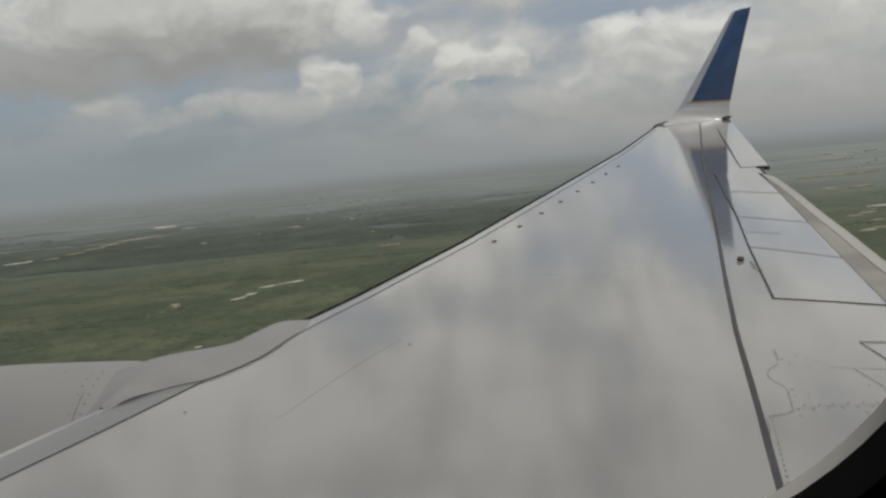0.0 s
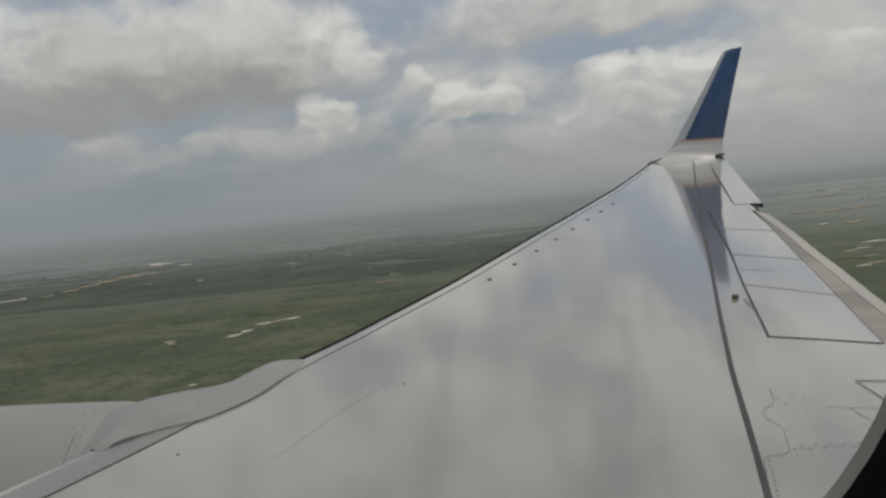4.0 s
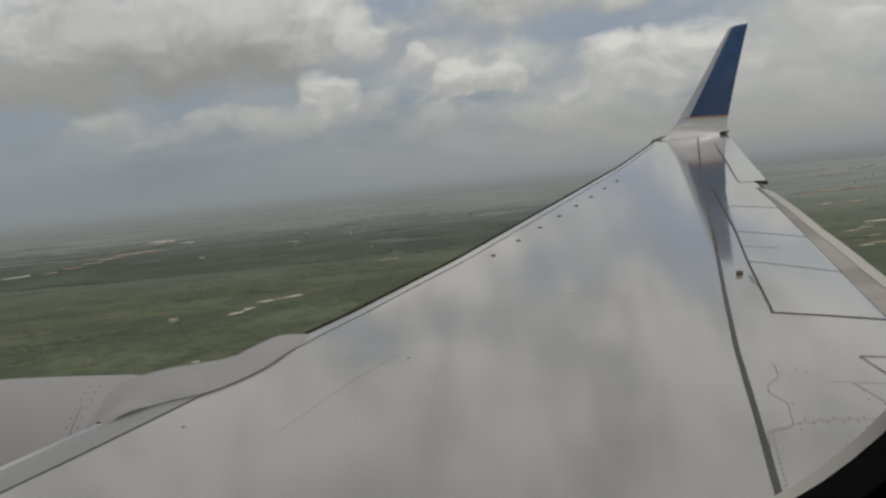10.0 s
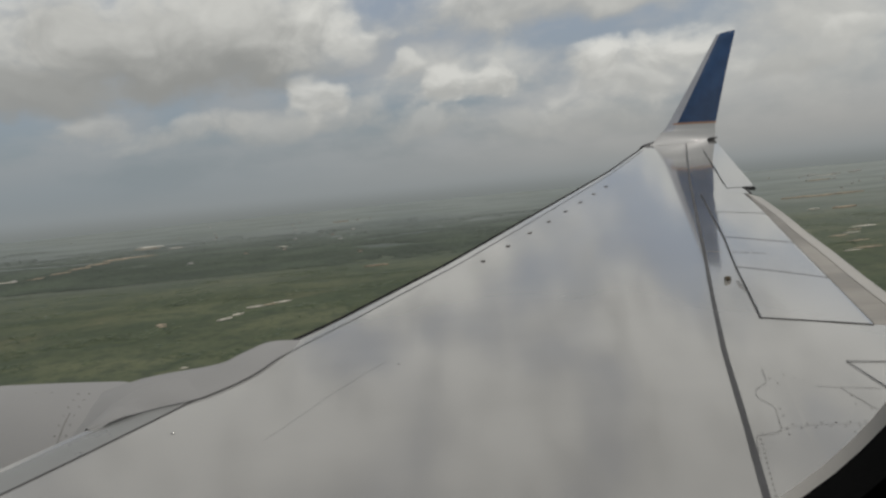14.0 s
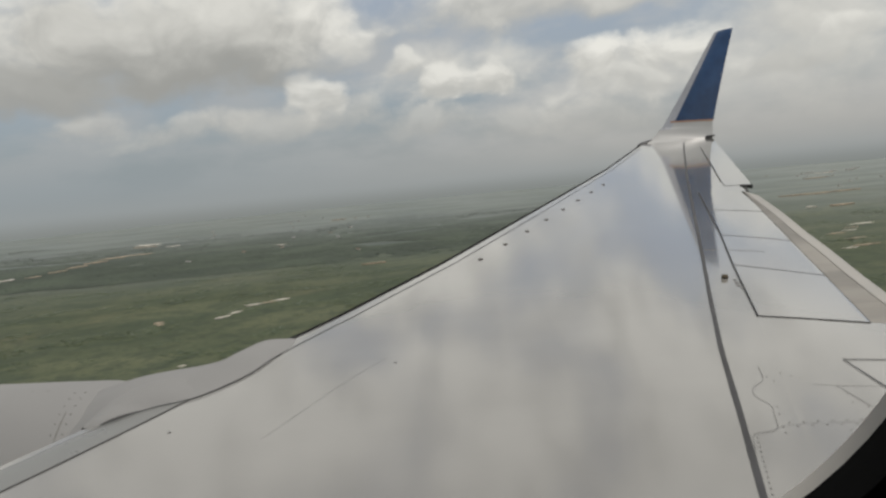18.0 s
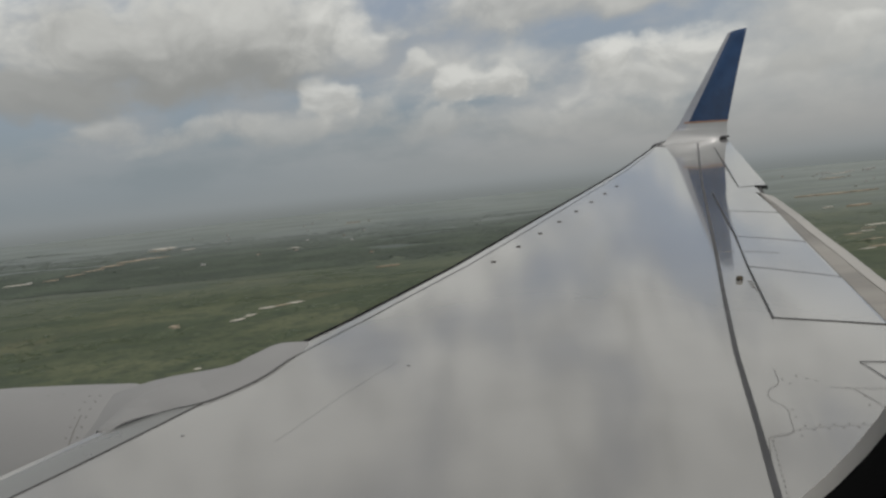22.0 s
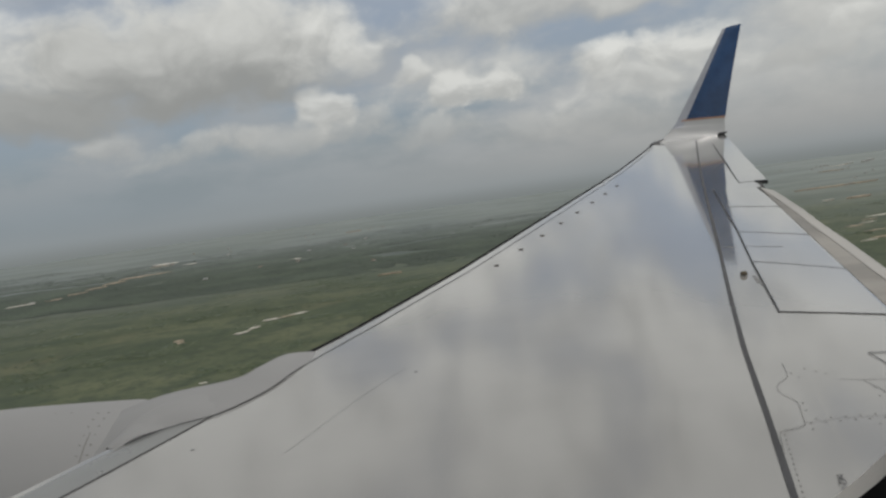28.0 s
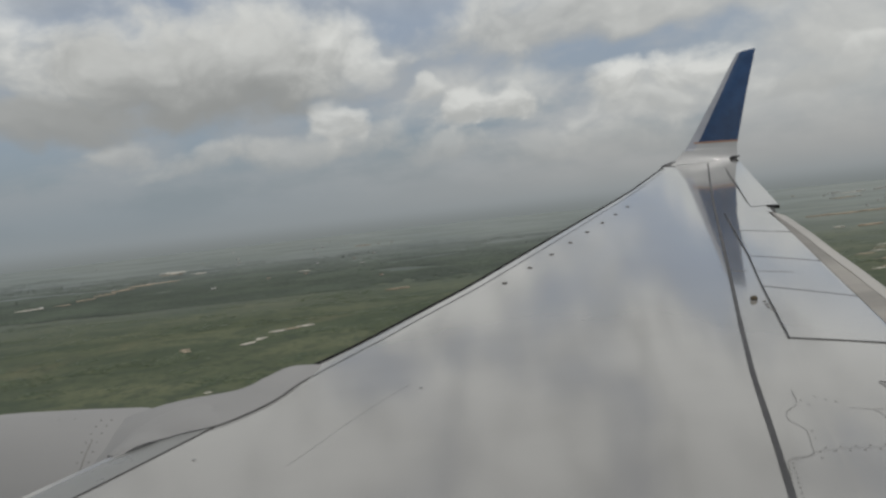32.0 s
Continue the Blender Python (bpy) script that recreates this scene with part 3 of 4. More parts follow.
for i in range(4):
    x, y = (2.058, 2.040, 2.024, 2.024)[i], 5.56 - 0.075 * i
    w = (0.020, 0.028, 0.022, 0.034)[i]
    part("stencil_bar", slab([on(x, y, 0.004), on(x + w, y - 0.006, 0.004), on(x + w, y + 0.008, 0.004), on(x, y + 0.014, 0.004)], 0.003), RIVET, wing, smooth=False)

# ---- winglet ----
W_LE = ((3.98, 14.85, 0.225), (4.10, 15.03, 0.29), (4.25, 15.12, 0.39), (4.37, 15.165, 0.50), (4.50, 15.20, 0.63), (5.07, 15.36, 1.42), (5.60, 15.53, 2.18), (5.69, 15.56, 2.275))
W_TE = ((5.27, 14.85, 0.17), (5.325, 15.03, 0.215), (5.36, 15.12, 0.31), (5.39, 15.17, 0.45), (5.42, 15.20, 0.60), (5.72, 15.37, 1.49), (6.00, 15.53, 2.25), (6.03, 15.56, 2.32))


W_LE, W_TE = smooth_line(W_LE, 4), smooth_line(W_TE, 4)


def winglet_ring(k, lo, hi, fat=1.0):
    """One section between chord shares lo and hi."""
    a, b = W_LE[k], W_TE[k]
    u0, u1 = max(k - 1, 0), min(k + 1, 28)
    along = ((W_LE[u1] - W_LE[u0]) + (W_TE[u1] - W_TE[u0])).normalized()
    c = b - a
    n = c.cross(along).normalized()
    qs = [lo + (hi - lo) * (0.5 - 0.5 * math.cos(math.pi * i / 9)) for i in range(10)]
    def half(q):
        return fat * c.length * 0.085 * (1.3 * math.sqrt(max(q, 0.0)) * (1 - q) + 0.012)
    return [a + c * q + n * half(q) for q in qs] + [a + c * q - n * half(q) for q in qs[::-1]]


winglet = tagged(new("winglet"), "tall blended winglet, blue above a white base")
winglet.parent = airliner
part("winglet_base", sheet([winglet_ring(k, 0, 1) for k in range(0, 17)], closed=True, caps=True), WHITE, winglet, "white curved winglet root", sharp=75)
part("winglet_blade", sheet([winglet_ring(k, 0.10, 1) for k in range(16, 29)], closed=True, caps=True), BLUE, winglet, "dark blue winglet blade")
part("winglet_leading_edge", sheet([winglet_ring(k, 0.0, 0.19 - 0.02 * (k - 12) / 16, 1.06) for k in range(12, 29)], closed=True, caps=True), GREY_METAL, winglet, "bare grey metal leading edge")


def stripe_ring(h):
    f = h
    ring_a, ring_b = winglet_ring(16, 0.10, 1, 1.10), winglet_ring(20, 0.10, 1, 1.10)
    return [p.lerp(q, f) for p, q in zip(ring_a, ring_b)]


part("winglet_stripe", sheet([stripe_ring(h) for h in (-0.012, 0.024)], closed=True, caps=True), GOLD, winglet, "thin copper-coloured stripe")


def pod(name, a, b, r, mat, label):
    a, b = Vector(a), Vector(b)
    rings = []
    d = (b - a).normalized()
    s = d.cross(Vector((0, 0, 1))).normalized()
    t = s.cross(d)
    for q, w in ((0, 0.35), (0.08, 0.75), (0.25, 1.0), (0.6, 0.9), (0.9, 0.6), (1.0, 0.25)):
        c = a.lerp(b, q)
        rings.append([c + (s * math.cos(k * math.pi / 5) + t * math.sin(k * math.pi / 5) * 0.7) * r * w for k in range(10)])
    return part(name, sheet(rings, closed=True, caps=True), mat, winglet, label)


pod("position_light", (3.90, 14.98, 0.245), (4.26, 15.10, 0.335), 0.055, SEAL, "dark glazed light housing at the wing tip")
pod("tail_light", (5.20, 15.06, 0.295), (5.38, 15.06, 0.313), 0.042, SEAL, "small dark rear light housing")

# ---- engine ----
engine = tagged(new("engine"), "grey jet engine nacelle under the wing")
engine.parent = airliner
SLIM = 0.76
EY, EZ = 4.585, -1.740


def nacelle_ring(x, r):
    dip = lerp(x, (-2.7, -1.85, -1.55, -1.0, 0.6), (0.0, 0.045, 0.20, 0.45, 0.55))
    r *= SLIM
    return [(x, EY + r * math.cos(q), EZ - dip + r * math.sin(q)) for q in (2 * math.pi * k / 56 for k in range(56))]


COWL = ((-6.3, 0.84), (-6.36, 0.90), (-6.3, 0.96), (-6.0, 1.01), (-5.2, 1.045), (-4.2, 1.05), (-3.4, 1.045), (-2.7, 1.03), (-2.32, 1.03))
REAR = ((-2.32, 1.03), (-2.0, 1.024), (-1.7, 1.01), (-1.2, 0.95), (-0.6, 0.82), (-0.55, 0.70))
part("fan_cowl", sheet([nacelle_ring(x, r) for x, r in COWL], closed=True), NACELLE, engine, "grey fan cowl")
part("rear_cowl", sheet([nacelle_ring(x, r) for x, r in REAR], closed=True), NACELLE, engine, "grey thrust reverser cowl")
part("inlet_duct", sheet([nacelle_ring(x, r) for x, r in ((-6.3, 0.84), (-5.9, 0.80), (-5.3, 0.78))], closed=True), DARKMET, engine)
part("fan_disc", sheet([nacelle_ring(x, r) for x, r in ((-5.35, 0.80), (-5.32, 0.25), (-5.6, 0.12), (-5.68, 0.02))], closed=True, caps=False), DARKMET, engine)
part("exhaust_cone", sheet([nacelle_ring(x, r) for x, r in ((-0.7, 0.62), (-0.2, 0.45), (0.3, 0.25), (0.55, 0.04))], closed=True, caps=True), DARKMET, engine)


def on_cowl(x, deg, lift=0.0):
    q = radians(105 + (deg - 105) / SLIM)
    r = lerp(x, (-2.315, -2.0, -1.7), (1.026, 1.024, 1.01)) * SLIM + lift
    return (x, EY + r * math.cos(q), EZ - lerp(x, (-2.7, -1.85), (0.0, 0.045)) + r * math.sin(q))


part("cowl_joint", tube([on_cowl(-2.087, d, 0.001) for d in range(112, 137, 3)], 0.0028, 4), COWL_SEAM, engine, "thin joint round the cowl")
for d in range(101, 137, 4):
    for x in (-2.115, -2.055):
        bm = bmesh.new()
        bmesh.ops.create_icosphere(bm, subdivisions=1, radius=0.0047, matrix=Matrix.Translation(on_cowl(x, d)))
        part("rivet", bm, COWL_SEAM, engine)
for x in (-2.37, -2.28):
    bm = bmesh.new()
    bmesh.ops.create_icosphere(bm, subdivisions=1, radius=0.0055, matrix=Matrix.Translation(on_cowl(x, 99)))
    part("rivet", bm, COWL_SEAM, engine)

# pylon fairing that blends the nacelle into the leading edge
RIDGE = smooth_line(((-2.16, 4.45, -1.05), (-1.76, 4.52, -0.962), (-1.381, 4.65, -0.9496), (-1.258, 4.80, -0.926), (-1.142, 4.98, -0.907), (-1.03, 5.10, -0.928), (-0.955, 5.22, -0.960)), 5)
INNER = smooth_line(((-1.98, 3.90, -1.27), (-1.801, 4.008, -1.086), (-1.60, 4.165, -1.0635), (-1.375, 4.262, -1.050), (-1.165, 4.53, -1.020), (-1.045, 4.84, -0.987), (-0.945, 5.05, -0.972)), 5)
rows = []
for k, (r, i) in enumerate(zip(RIDGE, INNER)):
    out = r + Vector((-0.10, 0.30, -0.22))
    full = Vector((0, 0, 0.02 * min(1.0, (len(RIDGE) - 1 - k) / 9)))
    rows.append([i + Vector((-0.01, 0.005, -0.03)), i, i.lerp(r, 0.35) + full, i.lerp(r, 0.7) + full * 0.9, r, r.lerp(out, 0.4) + full, out])
part("pylon_fairing", sheet(rows), NACELLE, engine, "smooth grey pylon fairing over the leading edge")
# the raised inboard blister with its rounded, crescent-shaped front
BROW = smooth_line(((-1.90, 4.02, -1.105), (-1.888, 4.134, -1.082), (-1.861, 4.204, -1.049), (-1.818, 4.25, -1.023), (-1.701, 4.372, -0.980), (-1.57, 4.491, -0.966), (-1.403, 4.625, -0.955)), 4)
rows = []
for k, c in enumerate(BROW):
    f = k / (len(BROW) - 1)
    at = 4 + 13 * f
    i = INNER[int(at)].lerp(INNER[int(at) + 1], at - int(at))
    swell = Vector((0.0, -0.012, 0.026)) * (1 - f ** 4)
    rows.append([i.lerp(c, q) + swell * (min(1.0, q * 3) * math.sqrt(1 - q ** 5)) for q in (0.02, 0.15, 0.35, 0.55, 0.72, 0.84, 0.92, 0.97, 1.0)])
part("fairing_blister", sheet(rows), NACELLE, engine, "rounded grey blister on the pylon fairing", sharp=80)
part("fairing_joint", tube([p + Vector((0.002, -0.002, 0.005)) for p in INNER[5:28]], 0.0026, 5, squash=0.8), SEAL, engine, "dark joint under the fairing")

part("fairing_seam", tube([INNER[11].lerp(RIDGE[11], q) + Vector((0.004, -0.004, 0.02 * q / 0.35 + 0.002)) for q in (0.04, 0.08, 0.13)], 0.0022, 4), COWL_SEAM, engine, "short dark seam in the fairing")

# ---- fuselage and cabin window ----
FY, FZ, FR = -1.665, -0.45, 1.88


def hull(x, z, r):
    return (x, FY + math.sqrt(max(0.0, r * r - (z - FZ) ** 2)), z)


WX0, WX1, WZ0, WZ1, WR = -0.150, 0.110, -0.0865, 0.265, 0.080     # the clear opening
BX0, BX1, BZ0, BZ1 = -0.34, 0.30, -0.32, 0.50                    # the bay round it


def opening(grow, n=16):
    """A ring of points round the rounded opening, counter-clockwise from its lower right."""
    out = []
    r = WR + grow
    for cx, cz, a0 in ((WX1 - WR, WZ0 + WR, -90), (WX1 - WR, WZ1 - WR, 0), (WX0 + WR, WZ1 - WR, 90), (WX0 + WR, WZ0 + WR, 180)):
        for k in range(n + 1):
            q = radians(a0 + 90 * k / n)
            out.append((cx + r * math.cos(q), cz + r * math.sin(q)))
    return out


def bay(n=16):
    out = []
    for (cx, cz), (ax, az), (bx, bz) in (((BX1, BZ0), (0, -1), (1, 0)), ((BX1, BZ1), (1, 0), (0, 1)), ((BX0, BZ1), (0, 1), (-1, 0)), ((BX0, BZ0), (-1, 0), (0, -1))):
        px, pz = (BX1 - BX0) / 2, (BZ1 - BZ0) / 2
        for k in range(n + 1):
            s = k / n
            if s <= 0.5:
                w = 1 - 2 * s
                out.append((cx - (abs(az) * px * 0.5 * w * (1 if cx > 0 else -1) if ax == 0 else 0), cz - (abs(ax) * pz * 0.5 * w * (1 if cz > 0 else -1) if az == 0 else 0)))
            else:
                w = 2 * s - 1
                out.append((cx - (abs(bz) * px * 0.5 * w * (1 if cx > 0 else -1) if bx == 0 else 0), cz - (abs(bx) * pz * 0.5 * w * (1 if cz > 0 else -1) if bz == 0 else 0)))
    return out


fuselage = tagged(new("fuselage"), "white fuselage side with a rounded cabin window")
fuselage.parent = airliner
part("window_panel", sheet([[hull(x, z, FR) for x, z in bay()], [hull(x, z, FR) for x, z in opening(0.0052)], [hull(x, z, FR - 0.001) for x, z in opening(0.0042)], [hull(x, z, FR - 0.005) for x, z in opening(0.0068)], [hull(x, z, FR - 0.0055) for x, z in opening(0.016)]], closed=True), FRAME, fuselage, "white painted frame round the window")
seal = part("window_seal", sheet([[hull(x, z, FR - 0.006) for x, z in opening(0.016)], [hull(x, z, FR - 0.012) for x, z in opening(0.0)], [hull(x, z, FR - 0.024) for x, z in opening(0.0)], [hull(x, z, FR - 0.03) for x, z in opening(0.013)], [hull(x, z, FR - 0.03) for x, z in opening(0.016)]], closed=True), BLACK, fuselage, "black rubber window seal")
part("window_reveal", sheet([[hull(x, z, FR - 0.030) for x, z in opening(0.0135)], [hull(x, z, FR - 0.050) for x, z in opening(0.016)], [hull(x, z, FR - 0.075) for x, z in opening(0.030)], [hull(x, z, FR - 0.08) for x, z in bay()]], closed=True), LINING, fuselage, "beige cabin lining round the window")


def shell(r, mat, name, label):
    """The hull as a tube with the window bay left open."""
    bm = bmesh.new()
    a0, a1 = math.asin((BZ0 - FZ) / r), math.asin((BZ1 - FZ) / r)
    angles = [a0, a0 + (a1 - a0) * 0.25, a0 + (a1 - a0) * 0.5, a0 + (a1 - a0) * 0.75, a1] + [a1 + (2 * math.pi - a1 + a0) * k / 40 for k in range(1, 40)]
    xs = (-13.0, -9.0, -5.0, -2.0, BX0, BX1, 2.0, 5.0, 9.0, 13.0)
    grid = [[bm.verts.new((x, FY + r * math.cos(q), FZ + r * math.sin(q))) for q in angles] for x in xs]
    for i in range(len(xs) - 1):
        for j in range(len(angles)):
            if i == 4 and j < 4:
                continue
            k = (j + 1) % len(angles)
            bm.faces.new((grid[i][j], grid[i][k], grid[i + 1][k], grid[i + 1][j]))
    bm.faces.new(grid[0])
    bm.faces.new(grid[-1][::-1])
    bmesh.ops.recalc_face_normals(bm, faces=bm.faces)
    return part(name, bm, mat, fuselage, label)


hull_skin = shell(FR, SKIN, "hull_skin", "white painted hull, its unseen belly darkened to dim the nacelle")
# unseen lower hull made dark, so less light bounces onto the nacelle
hull_skin.data.materials.append(DARK_BELLY)
for face in hull_skin.data.polygons:
    if face.center.z < -0.55:
        face.material_index = 1
shell(FR - 0.08, LINING, "cabin_wall", "beige cabin wall lining")

# ---- the land below ----
GROUND = -120.0


def height(x, y):
    return GROUND + 2.0 * noise.noise((x * 0.0016, y * 0.0016, 0.3)) + 0.6 * noise.noise((x * 0.006, y * 0.006, 2.0))


def belt_shift(x):
    """How far the edge of the woods strays from a straight line."""
    return 70 * math.sin(x / 310 + 0.6) + 40 * math.sin(x / 117 + 2.0) + 0.10 * x


def haze_gloss(m, k, b, even=None, vary=None):
    """Haze put on as a pale gloss, stronger towards a flat view."""
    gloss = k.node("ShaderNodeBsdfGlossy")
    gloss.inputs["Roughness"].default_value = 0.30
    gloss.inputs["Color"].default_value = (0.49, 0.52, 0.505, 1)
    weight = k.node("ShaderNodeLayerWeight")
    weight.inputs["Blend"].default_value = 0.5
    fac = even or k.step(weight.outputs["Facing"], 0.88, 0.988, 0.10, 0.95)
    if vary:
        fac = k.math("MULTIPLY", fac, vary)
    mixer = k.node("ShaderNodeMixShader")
    k.put(mixer.inputs[0], fac)
    k.put(mixer.inputs[1], b.outputs[0])
    k.put(mixer.inputs[2], gloss.outputs[0])
    k.put(m.node_tree.nodes["Material Output"].inputs[0], mixer.outputs[0])


def land_material():
    m, k, b = material("land", 0.95, 0, 0.2)
    at = k.node("ShaderNodeTexCoord").outputs["Object"]
    x, y, z = k.split(at)
    mid_n = k.noise(at, 0.006, 6, 0.62)
    small = k.noise(at, 0.035, 6, 0.65)
    tiny = k.noise(at, 0.16, 4, 0.6)
    across = k.noise(k.xyz(k.math("MULTIPLY", x, 0.5), y, 0.0), 0.009, 5, 0.6)
    grass = k.mix(k.step(across, 0.36, 0.64), (0.054, 0.071, 0.034), (0.108, 0.118, 0.060))
    grass = k.mix(k.step(small, 0.47, 0.62, 0.0, 0.75), grass, (0.032, 0.046, 0.024))
    grass = k.mix(k.step(tiny, 0.50, 0.64, 0.0, 0.6), grass, (0.026, 0.040, 0.018))
    dry = k.step(k.noise(at, 0.0043, 5, 0.6, 0.6), 0.56, 0.70, 0.0, 0.6)
    grass = k.mix(dry, grass, (0.140, 0.130, 0.070))
    wood = k.mix(k.step(small, 0.35, 0.65), (0.026, 0.036, 0.024), (0.050, 0.064, 0.038))
    wood = k.mix(k.step(tiny, 0.45, 0.7, 0.0, 0.5), wood, (0.018, 0.026, 0.017))
    shift = k.math("ADD", k.math("MULTIPLY", k.math("SINE", k.math("MULTIPLY_ADD", x, 1 / 310, 0.6)), 70.0),
                   k.math("MULTIPLY", k.math("SINE", k.math("MULTIPLY_ADD", x, 1 / 117, 2.0)), 40.0))
    ahead = k.math("SUBTRACT", y, k.math("ADD", shift, k.math("MULTIPLY", x, 0.10)))
    ahead = k.math("ADD", ahead, k.math("MULTIPLY", k.math("SUBTRACT", mid_n, 0.5), 160.0))
    belt = k.math("MULTIPLY", k.step(ahead, 1260.0, 1500.0), k.math("MULTIPLY", k.step(ahead, 3300.0, 2300.0), k.step(k.math("MULTIPLY_ADD", k.math("SUBTRACT", mid_n, 0.5), 900.0, x), 420.0, 60.0, 0.12, 1.0)))
    copse = k.step(k.noise(k.xyz(k.math("MULTIPLY", x, 0.7), y, 7.0), 0.0036, 6, 0.66), 0.46, 0.56, 0.0, 1.0)
    copse = k.math("MULTIPLY", copse, k.step(ahead, 1900.0, 2300.0, 0.18, 1.0))
    c = k.mix(k.math("MAXIMUM", belt, copse), grass, wood)
    bare = k.math("MULTIPLY", k.step(k.noise(k.xyz(k.math("MULTIPLY", x, 0.45), y, 1.0), 0.0080, 6, 0.6), 0.64, 0.68), k.step(ahead, 1900.0, 2600.0, 0.0, 0.75))
    c = k.mix(bare, c, (0.30, 0.25, 0.19))
    k.put(b.inputs["Base Color"], c)
    # the haze gloss lies thinner in some patches of the land
    haze_gloss(m, k, b, vary=k.step(k.noise(k.xyz(k.math("MULTIPLY", x, 0.6), y, 3.0), 0.0045, 7, 0.68), 0.38, 0.60, 0.78, 1.0))
    return m


LAND = land_material()
bm = bmesh.new()
radii = [r for r in (40 * 1.13 ** i for i in range(45)) if r < 4800] + [4960.0]
hub = bm.verts.new((0, 0, height(0, 0)))
prev = None
for r in radii:
    ring = [bm.verts.new((r * math.cos(q), r * math.sin(q), height(r * math.cos(q), r * math.sin(q)))) for q in (2 * math.pi * k / 144 for k in range(144))]
    for i in range(144):
        j = (i + 1) % 144
        if prev:
            bm.faces.new((prev[i], ring[i], ring[j], prev[j]))
        else:
            bm.faces.new((hub, ring[i], ring[j]))
    prev = ring
ground = tagged(part("ground", bm, LAND), "green fields and dark woods of a flat hazy plain", "ground", kind="structure")


def leaf_material(name, dark, pale_c, even=None):
    m, k, b = material(name, 0.85, 0, 0.2)
    geo = k.node("ShaderNodeNewGeometry")
    at = k.node("ShaderNodeTexCoord").outputs["Object"]
    c = k.mix(geo.outputs["Random Per Island"], dark, pale_c)
    c = k.mix(k.step(k.noise(at, 0.5, 5, 0.65), 0.42, 0.66, 0.0, 0.4), c, tuple(q * 0.75 for q in dark))
    if even:
        x, y, z = k.split(at)
        stand = k.noise(k.xyz(x, k.math("MULTIPLY", y, 1.0), 0.0), 0.006, 5, 0.65)
        c = k.mix(k.step(stand, 0.42, 0.62, 0.0, 0.6), c, tuple(q * 1.7 for q in pale_c))
        # share of haze gloss over the woods, growing with distance
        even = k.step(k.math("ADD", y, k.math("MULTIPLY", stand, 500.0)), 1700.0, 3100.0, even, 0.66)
    k.put(b.inputs["Base Color"], c)
    haze_gloss(m, k, b, even)
    return m


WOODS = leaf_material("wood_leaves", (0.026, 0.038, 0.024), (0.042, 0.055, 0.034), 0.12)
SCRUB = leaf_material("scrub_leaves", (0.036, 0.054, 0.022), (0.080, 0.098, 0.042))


def clumps(name, places, mat, label, category):
    """Uneven leafy crowns joined into one mesh; places: x, y, radius, height."""
    rng = random.Random(7)
    shapes = []
    for s in range(12):
        verts = []
        for h, w in ((-0.1, 0.75), (0.35, 1.0), (0.75, 0.62)):
            for k in range(6):
                q = 2 * math.pi * (k + rng.uniform(-0.3, 0.3)) / 6
                f = w * rng.uniform(0.6, 1.25)
                verts.append((f * math.cos(q), f * math.sin(q), h + rng.uniform(-0.12, 0.15) * (h > 0)))
        verts.append((rng.uniform(-0.3, 0.3), rng.uniform(-0.3, 0.3), 1.0 + rng.uniform(-0.05, 0.3)))
        shapes.append(verts)
    faces = [(a + k, a + (k + 1) % 6, b + (k + 1) % 6, b + k) for a, b in ((0, 6), (6, 12)) for k in range(6)] + [(12 + k, 12 + (k + 1) % 6, 18) for k in range(6)]
    vs, fs = [], []
    for x, y, r, h in places:
        base = height(x, y)
        o = len(vs)
        vs += [(x + a * r, y + b * r, base + c * h) for a, b, c in rng.choice(shapes)]
        fs += [tuple(i + o for i in f) for f in faces]
    me = bpy.data.meshes.new(name)
    me.from_pydata(vs, [], fs)
    me.materials.append(mat)
    return tagged(new(name, me), label, category, kind="stuff")


rng = random.Random(11)
belt = []
while len(belt) < 18000:
    y = rng.uniform(1290, 2900)
    x = rng.uniform(-0.72 * y, 0.75 * y)
    edge = y - belt_shift(x) + 160 * noise.noise((x * 0.006, y * 0.006, 4.0)) + rng.uniform(-1, 1) ** 3 * 160
    if edge < 1310 or edge > 2200 + 600 * noise.noise((x * 0.003, y * 0.006, 6.0)) + rng.uniform(-300, 500) or noise.noise((x * 0.004, y * 0.008, 9.0)) < -0.35 or x > 150 + 400 * noise.noise((x * 0.003, y * 0.003, 2.0)) + rng.uniform(-60, 160):
        continue
    belt.append((x, y, rng.uniform(8.0, 22.0), rng.uniform(0.5, 1.4)))
clumps("woodland", belt, WOODS, "dark green woods seen from the air", "trees")
scrub = []
while len(scrub) < 12000:
    y = rng.uniform(300, 1330) ** 1.0
    x = rng.uniform(-0.72 * y, 0.75 * y)
    if -0.02 * y < x < 0.30 * y:
        continue
    d = noise.noise((x * 0.008, y * 0.016, 1.0)) + 0.6 * noise.noise((x * 0.03, y * 0.03, 5.0))
    if d + rng.uniform(-0.25, 0.25) < 0.30:
        continue
    scrub.append((x, y, rng.uniform(1.5, 5.0), rng.uniform(0.15, 0.5)))
clumps("scrub", scrub, SCRUB, "low green scrub on rough pasture", "bushes")
# bare earth and building sites
EARTH = plain("bare_earth", (0.44, 0.36, 0.28), 0.9, 0, 0.3, 0.25, 0.0, spec=0.1)
CHALK = plain("pale_gravel", (0.62, 0.58, 0.52), 0.9, 0, 0.3, 0.3, 0.0, spec=0.1)


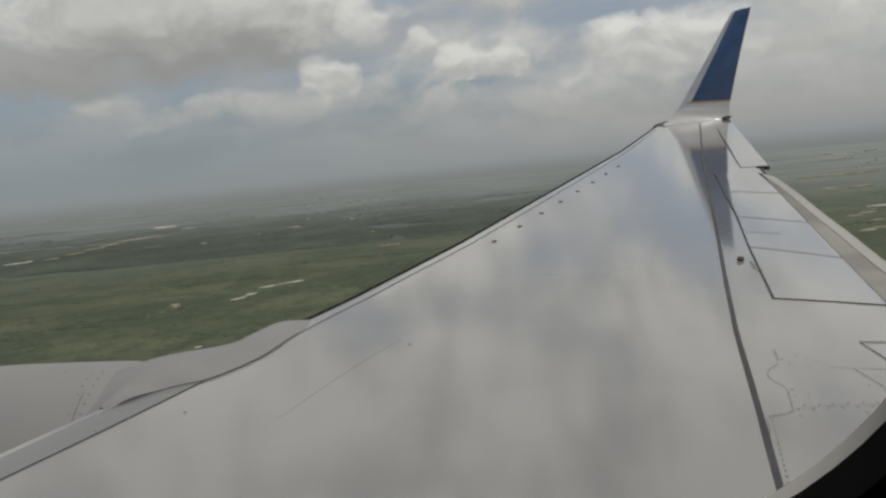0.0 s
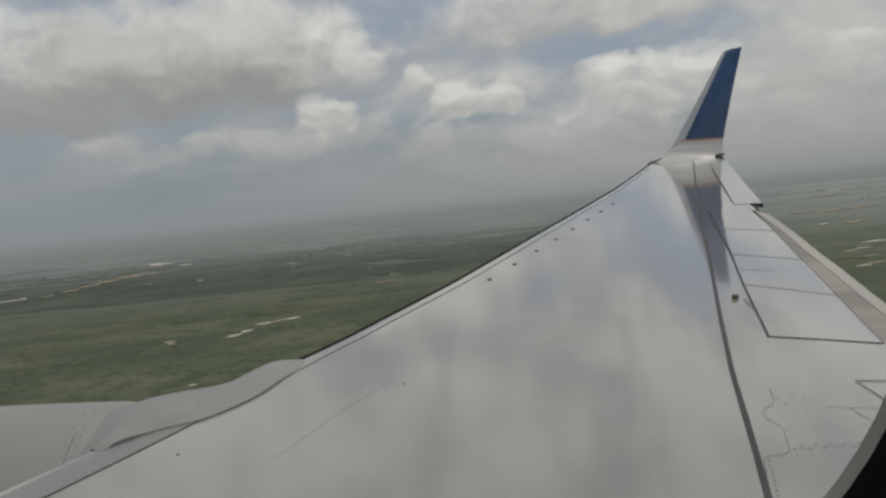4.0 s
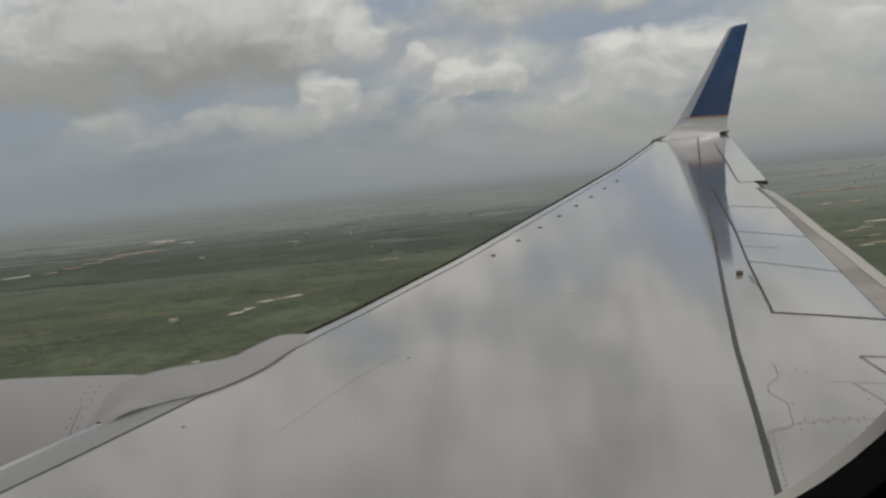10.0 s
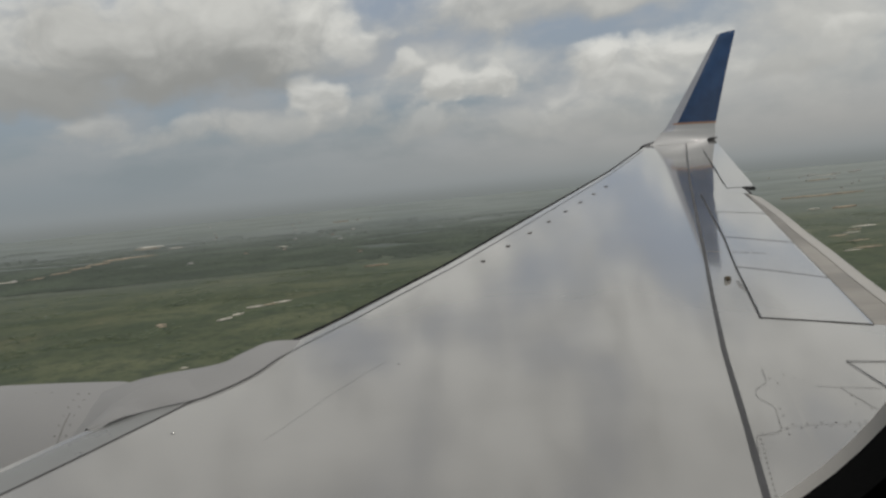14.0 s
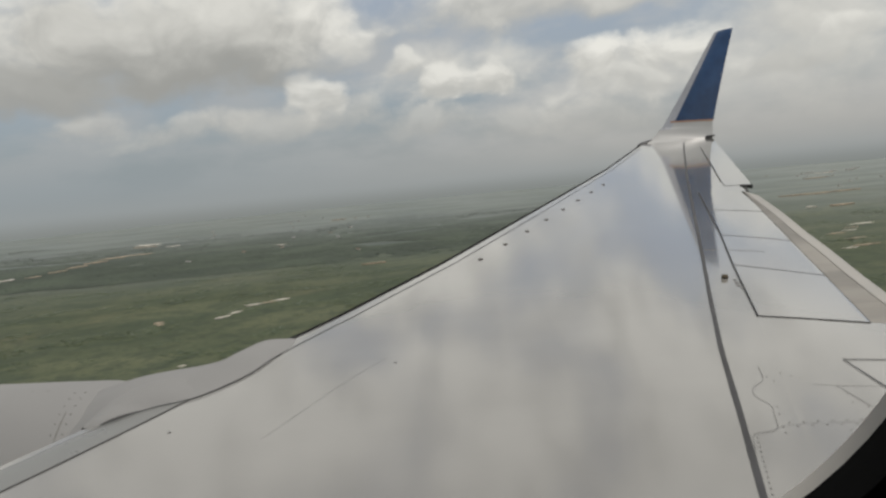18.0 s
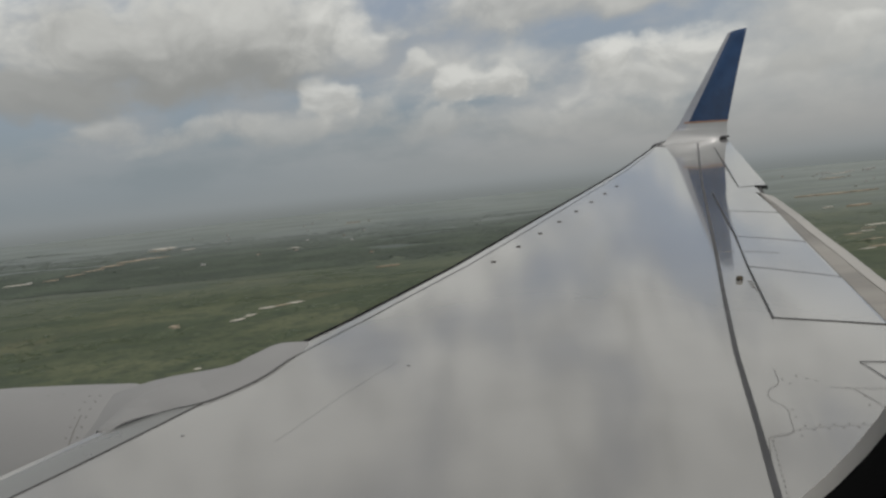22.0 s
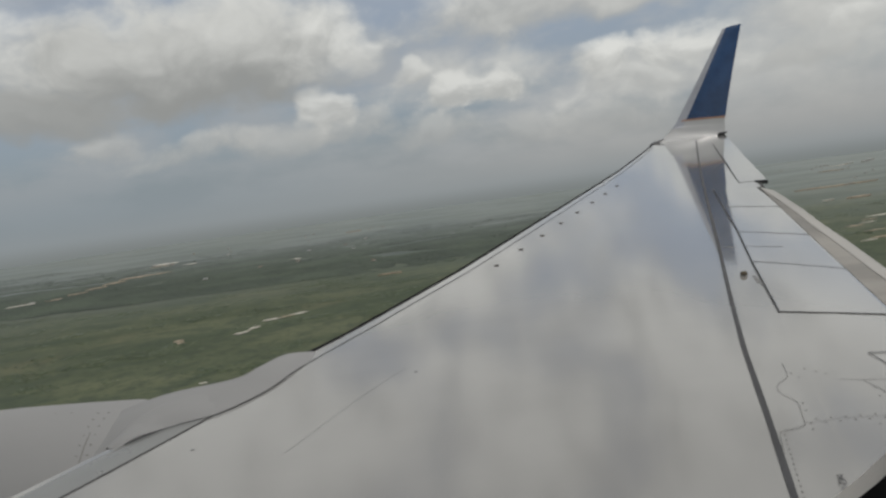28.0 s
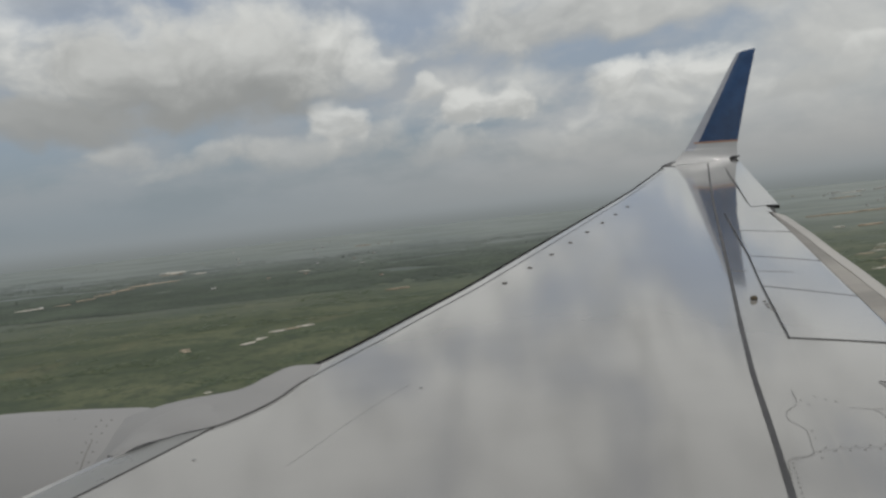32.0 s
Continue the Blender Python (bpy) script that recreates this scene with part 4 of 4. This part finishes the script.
def clearing(x, y, rx, ry, turn, mat, label, lift=0.5):
    rr = random.Random(int(x * 3 + y))
    n = 30
    c, s = math.cos(turn), math.sin(turn)
    pts = []
    for k in range(n):
        q = 2 * math.pi * k / n
        f = rr.uniform(0.30, 1.2)
        a, b = rx * f * math.cos(q), 0.75 * ry * rr.uniform(0.3, 1.2) * math.sin(q)
        px, py = x + a * c - b * s, y + a * s + b * c
        pts.append((px, py, height(px, py) + lift))
    bm = slab(pts, 2.0)
    return tagged(part("clearing", bm, mat, smooth=False), label, "clearing", "clearings", "structure")


for x, y, rx, ry, turn, mat in (
        (-224, 806, 9, 7, 0.9, CHALK), (-217, 832, 8, 7, 0.9, CHALK), (-209, 876, 12, 9, 0.5, CHALK), (-194, 886, 9, 6, 0.4, EARTH), (-181, 898, 12, 9, 0.3, CHALK),
        (-290, 806, 6, 8, -0.6, EARTH), (-283, 792, 4, 5, -0.5, EARTH), (-196, 582, 3, 2, 0.3, CHALK),
        (-846, 1545, 26, 16, 0.6, CHALK), (-800, 1580, 20, 10, 0.7, EARTH), (-792, 1660, 22, 10, 0.9, EARTH), (-789, 1745, 28, 14, 1.0, EARTH), (-788, 1840, 34, 20, 1.0, EARTH), (-780, 1950, 42, 26, 0.9, EARTH),
        (-735, 1985, 34, 16, 0.4, EARTH), (-886, 2443, 46, 40, 0.2, CHALK), (-850, 2330, 36, 20, 0.2, EARTH), (-733, 2229, 22, 16, 0.2, CHALK), (-365, 1858, 16, 12, 0.1, CHALK),
        (-100, 1211, 18, 5, 0.2, EARTH), (-362, 3015, 30, 18, 0.1, EARTH),
        (850, 1868, 40, 16, 0.1, EARTH), (905, 1862, 46, 14, 0.1, EARTH), (974, 1874, 36, 16, 0.1, EARTH), (752, 1470, 26, 12, 0.1, EARTH), (700, 1480, 12, 7, 0.1, CHALK),
        (519, 1032, 14, 6, 0.1, EARTH), (548, 1055, 12, 6, 0.1, CHALK), (602, 1126, 20, 8, 0.1, CHALK), (570, 1090, 12, 5, 0.2, EARTH), (506, 960, 14, 5, 0.1, EARTH), (480, 890, 16, 5, 0.1, EARTH), (455, 875, 10, 4, 0.1, CHALK),
        (1500, 3061, 46, 20, 0.2, CHALK), (1300, 2700, 40, 16, 0.2, EARTH)):
    clearing(x, y, rx, ry, turn, mat, "patch of bare pale earth among green scrub", 0.5 if y < 1200 else 2.0)

# houses and sheds
PLASTER = plain("pale_plaster", (0.58, 0.56, 0.53), 0.8, 0, 0.08, 2, 0.0)
ROOF = plain("grey_roof_sheet", (0.42, 0.41, 0.40), 0.5, 0, 0.15, 1, 0.0)
REDROOF = plain("clay_roof", (0.27, 0.19, 0.15), 0.7, 0, 0.2, 1, 0.0)
GLASS = plain("dark_window_glass", (0.03, 0.035, 0.04), 0.1, 0, 0.1, 1, 0.0)


def building(name, lx, ly, hz, rise, roof_mat, label, category, group):
    ob = tagged(new(name), label, category, group)
    a, b = lx / 2, ly / 2
    part("wall", slab([(-a, -b, hz), (a, -b, hz), (a, b, hz), (-a, b, hz)], hz + 2.0), PLASTER, ob, smooth=False)
    e = 0.6
    rows = [[(x, -b - e, hz - 0.2), (x, -b - e, hz + 0.05), (x, 0, hz + rise), (x, b + e, hz + 0.05), (x, b + e, hz - 0.2), (x, 0, hz + rise - 0.3)] for x in (-a - e, a + e)]
    part("roof", sheet(rows, closed=True, caps=True), roof_mat, ob, smooth=False)
    for k in range(max(2, int(lx / 5))):
        x = -a + lx * (k + 0.5) / max(2, int(lx / 5))
        part("window", slab([(x - 0.7, -b - 0.06, hz * 0.75), (x + 0.7, -b - 0.06, hz * 0.75), (x + 0.7, -b + 0.05, hz * 0.75), (x - 0.7, -b + 0.05, hz * 0.75)], 1.2), GLASS, ob, smooth=False)
    return ob


models = [building("house", 8, 5, 2.4, 1.2, ROOF, "small pale house with a grey roof among trees", "house", "scattered houses"),
          building("house", 6.5, 5, 2.2, 1.2, REDROOF, "small pale house with a clay roof among trees", "house", "scattered houses"),
          building("house", 9, 5.5, 3.4, 1.0, ROOF, "two-storey pale house with a low grey roof", "house", "scattered houses")]
spots = [(-377, 2108), (-342, 1757), (-250, 2350), (-480, 2700), (-300, 3020), (-560, 3100), (-700, 2500), (-150, 1500), (-820, 2950), (-240, 1950)]
while len(spots) < 36:
    y = rng.uniform(1500, 3900)
    x = rng.choice((rng.uniform(-0.55 * y, -0.03 * y), rng.uniform(0.38 * y, 0.6 * y)))
    spots.append((x, y))
for i, (x, y) in enumerate(spots):
    model = models[i % 3]
    place = pose(x, y, height(x, y) - 0.3, 0, 0, rng.uniform(-60, 60))
    if i < 3:
        model.matrix_basis = place
    else:
        copy_thing(model, place)
shed = building("warehouse", 34, 10, 4.0, 1.2, ROOF, "long pale warehouse with a grey sheet roof", "warehouse", "warehouses")
shed.matrix_basis = pose(1572, 3128, height(1572, 3128), 0, 0, 10)
for x, y, q in ((1641, 3134, 12), (1500, 3180, 8), (1700, 3210, 15)):
    copy_thing(shed, pose(x, y, height(x, y), 0, 0, q))
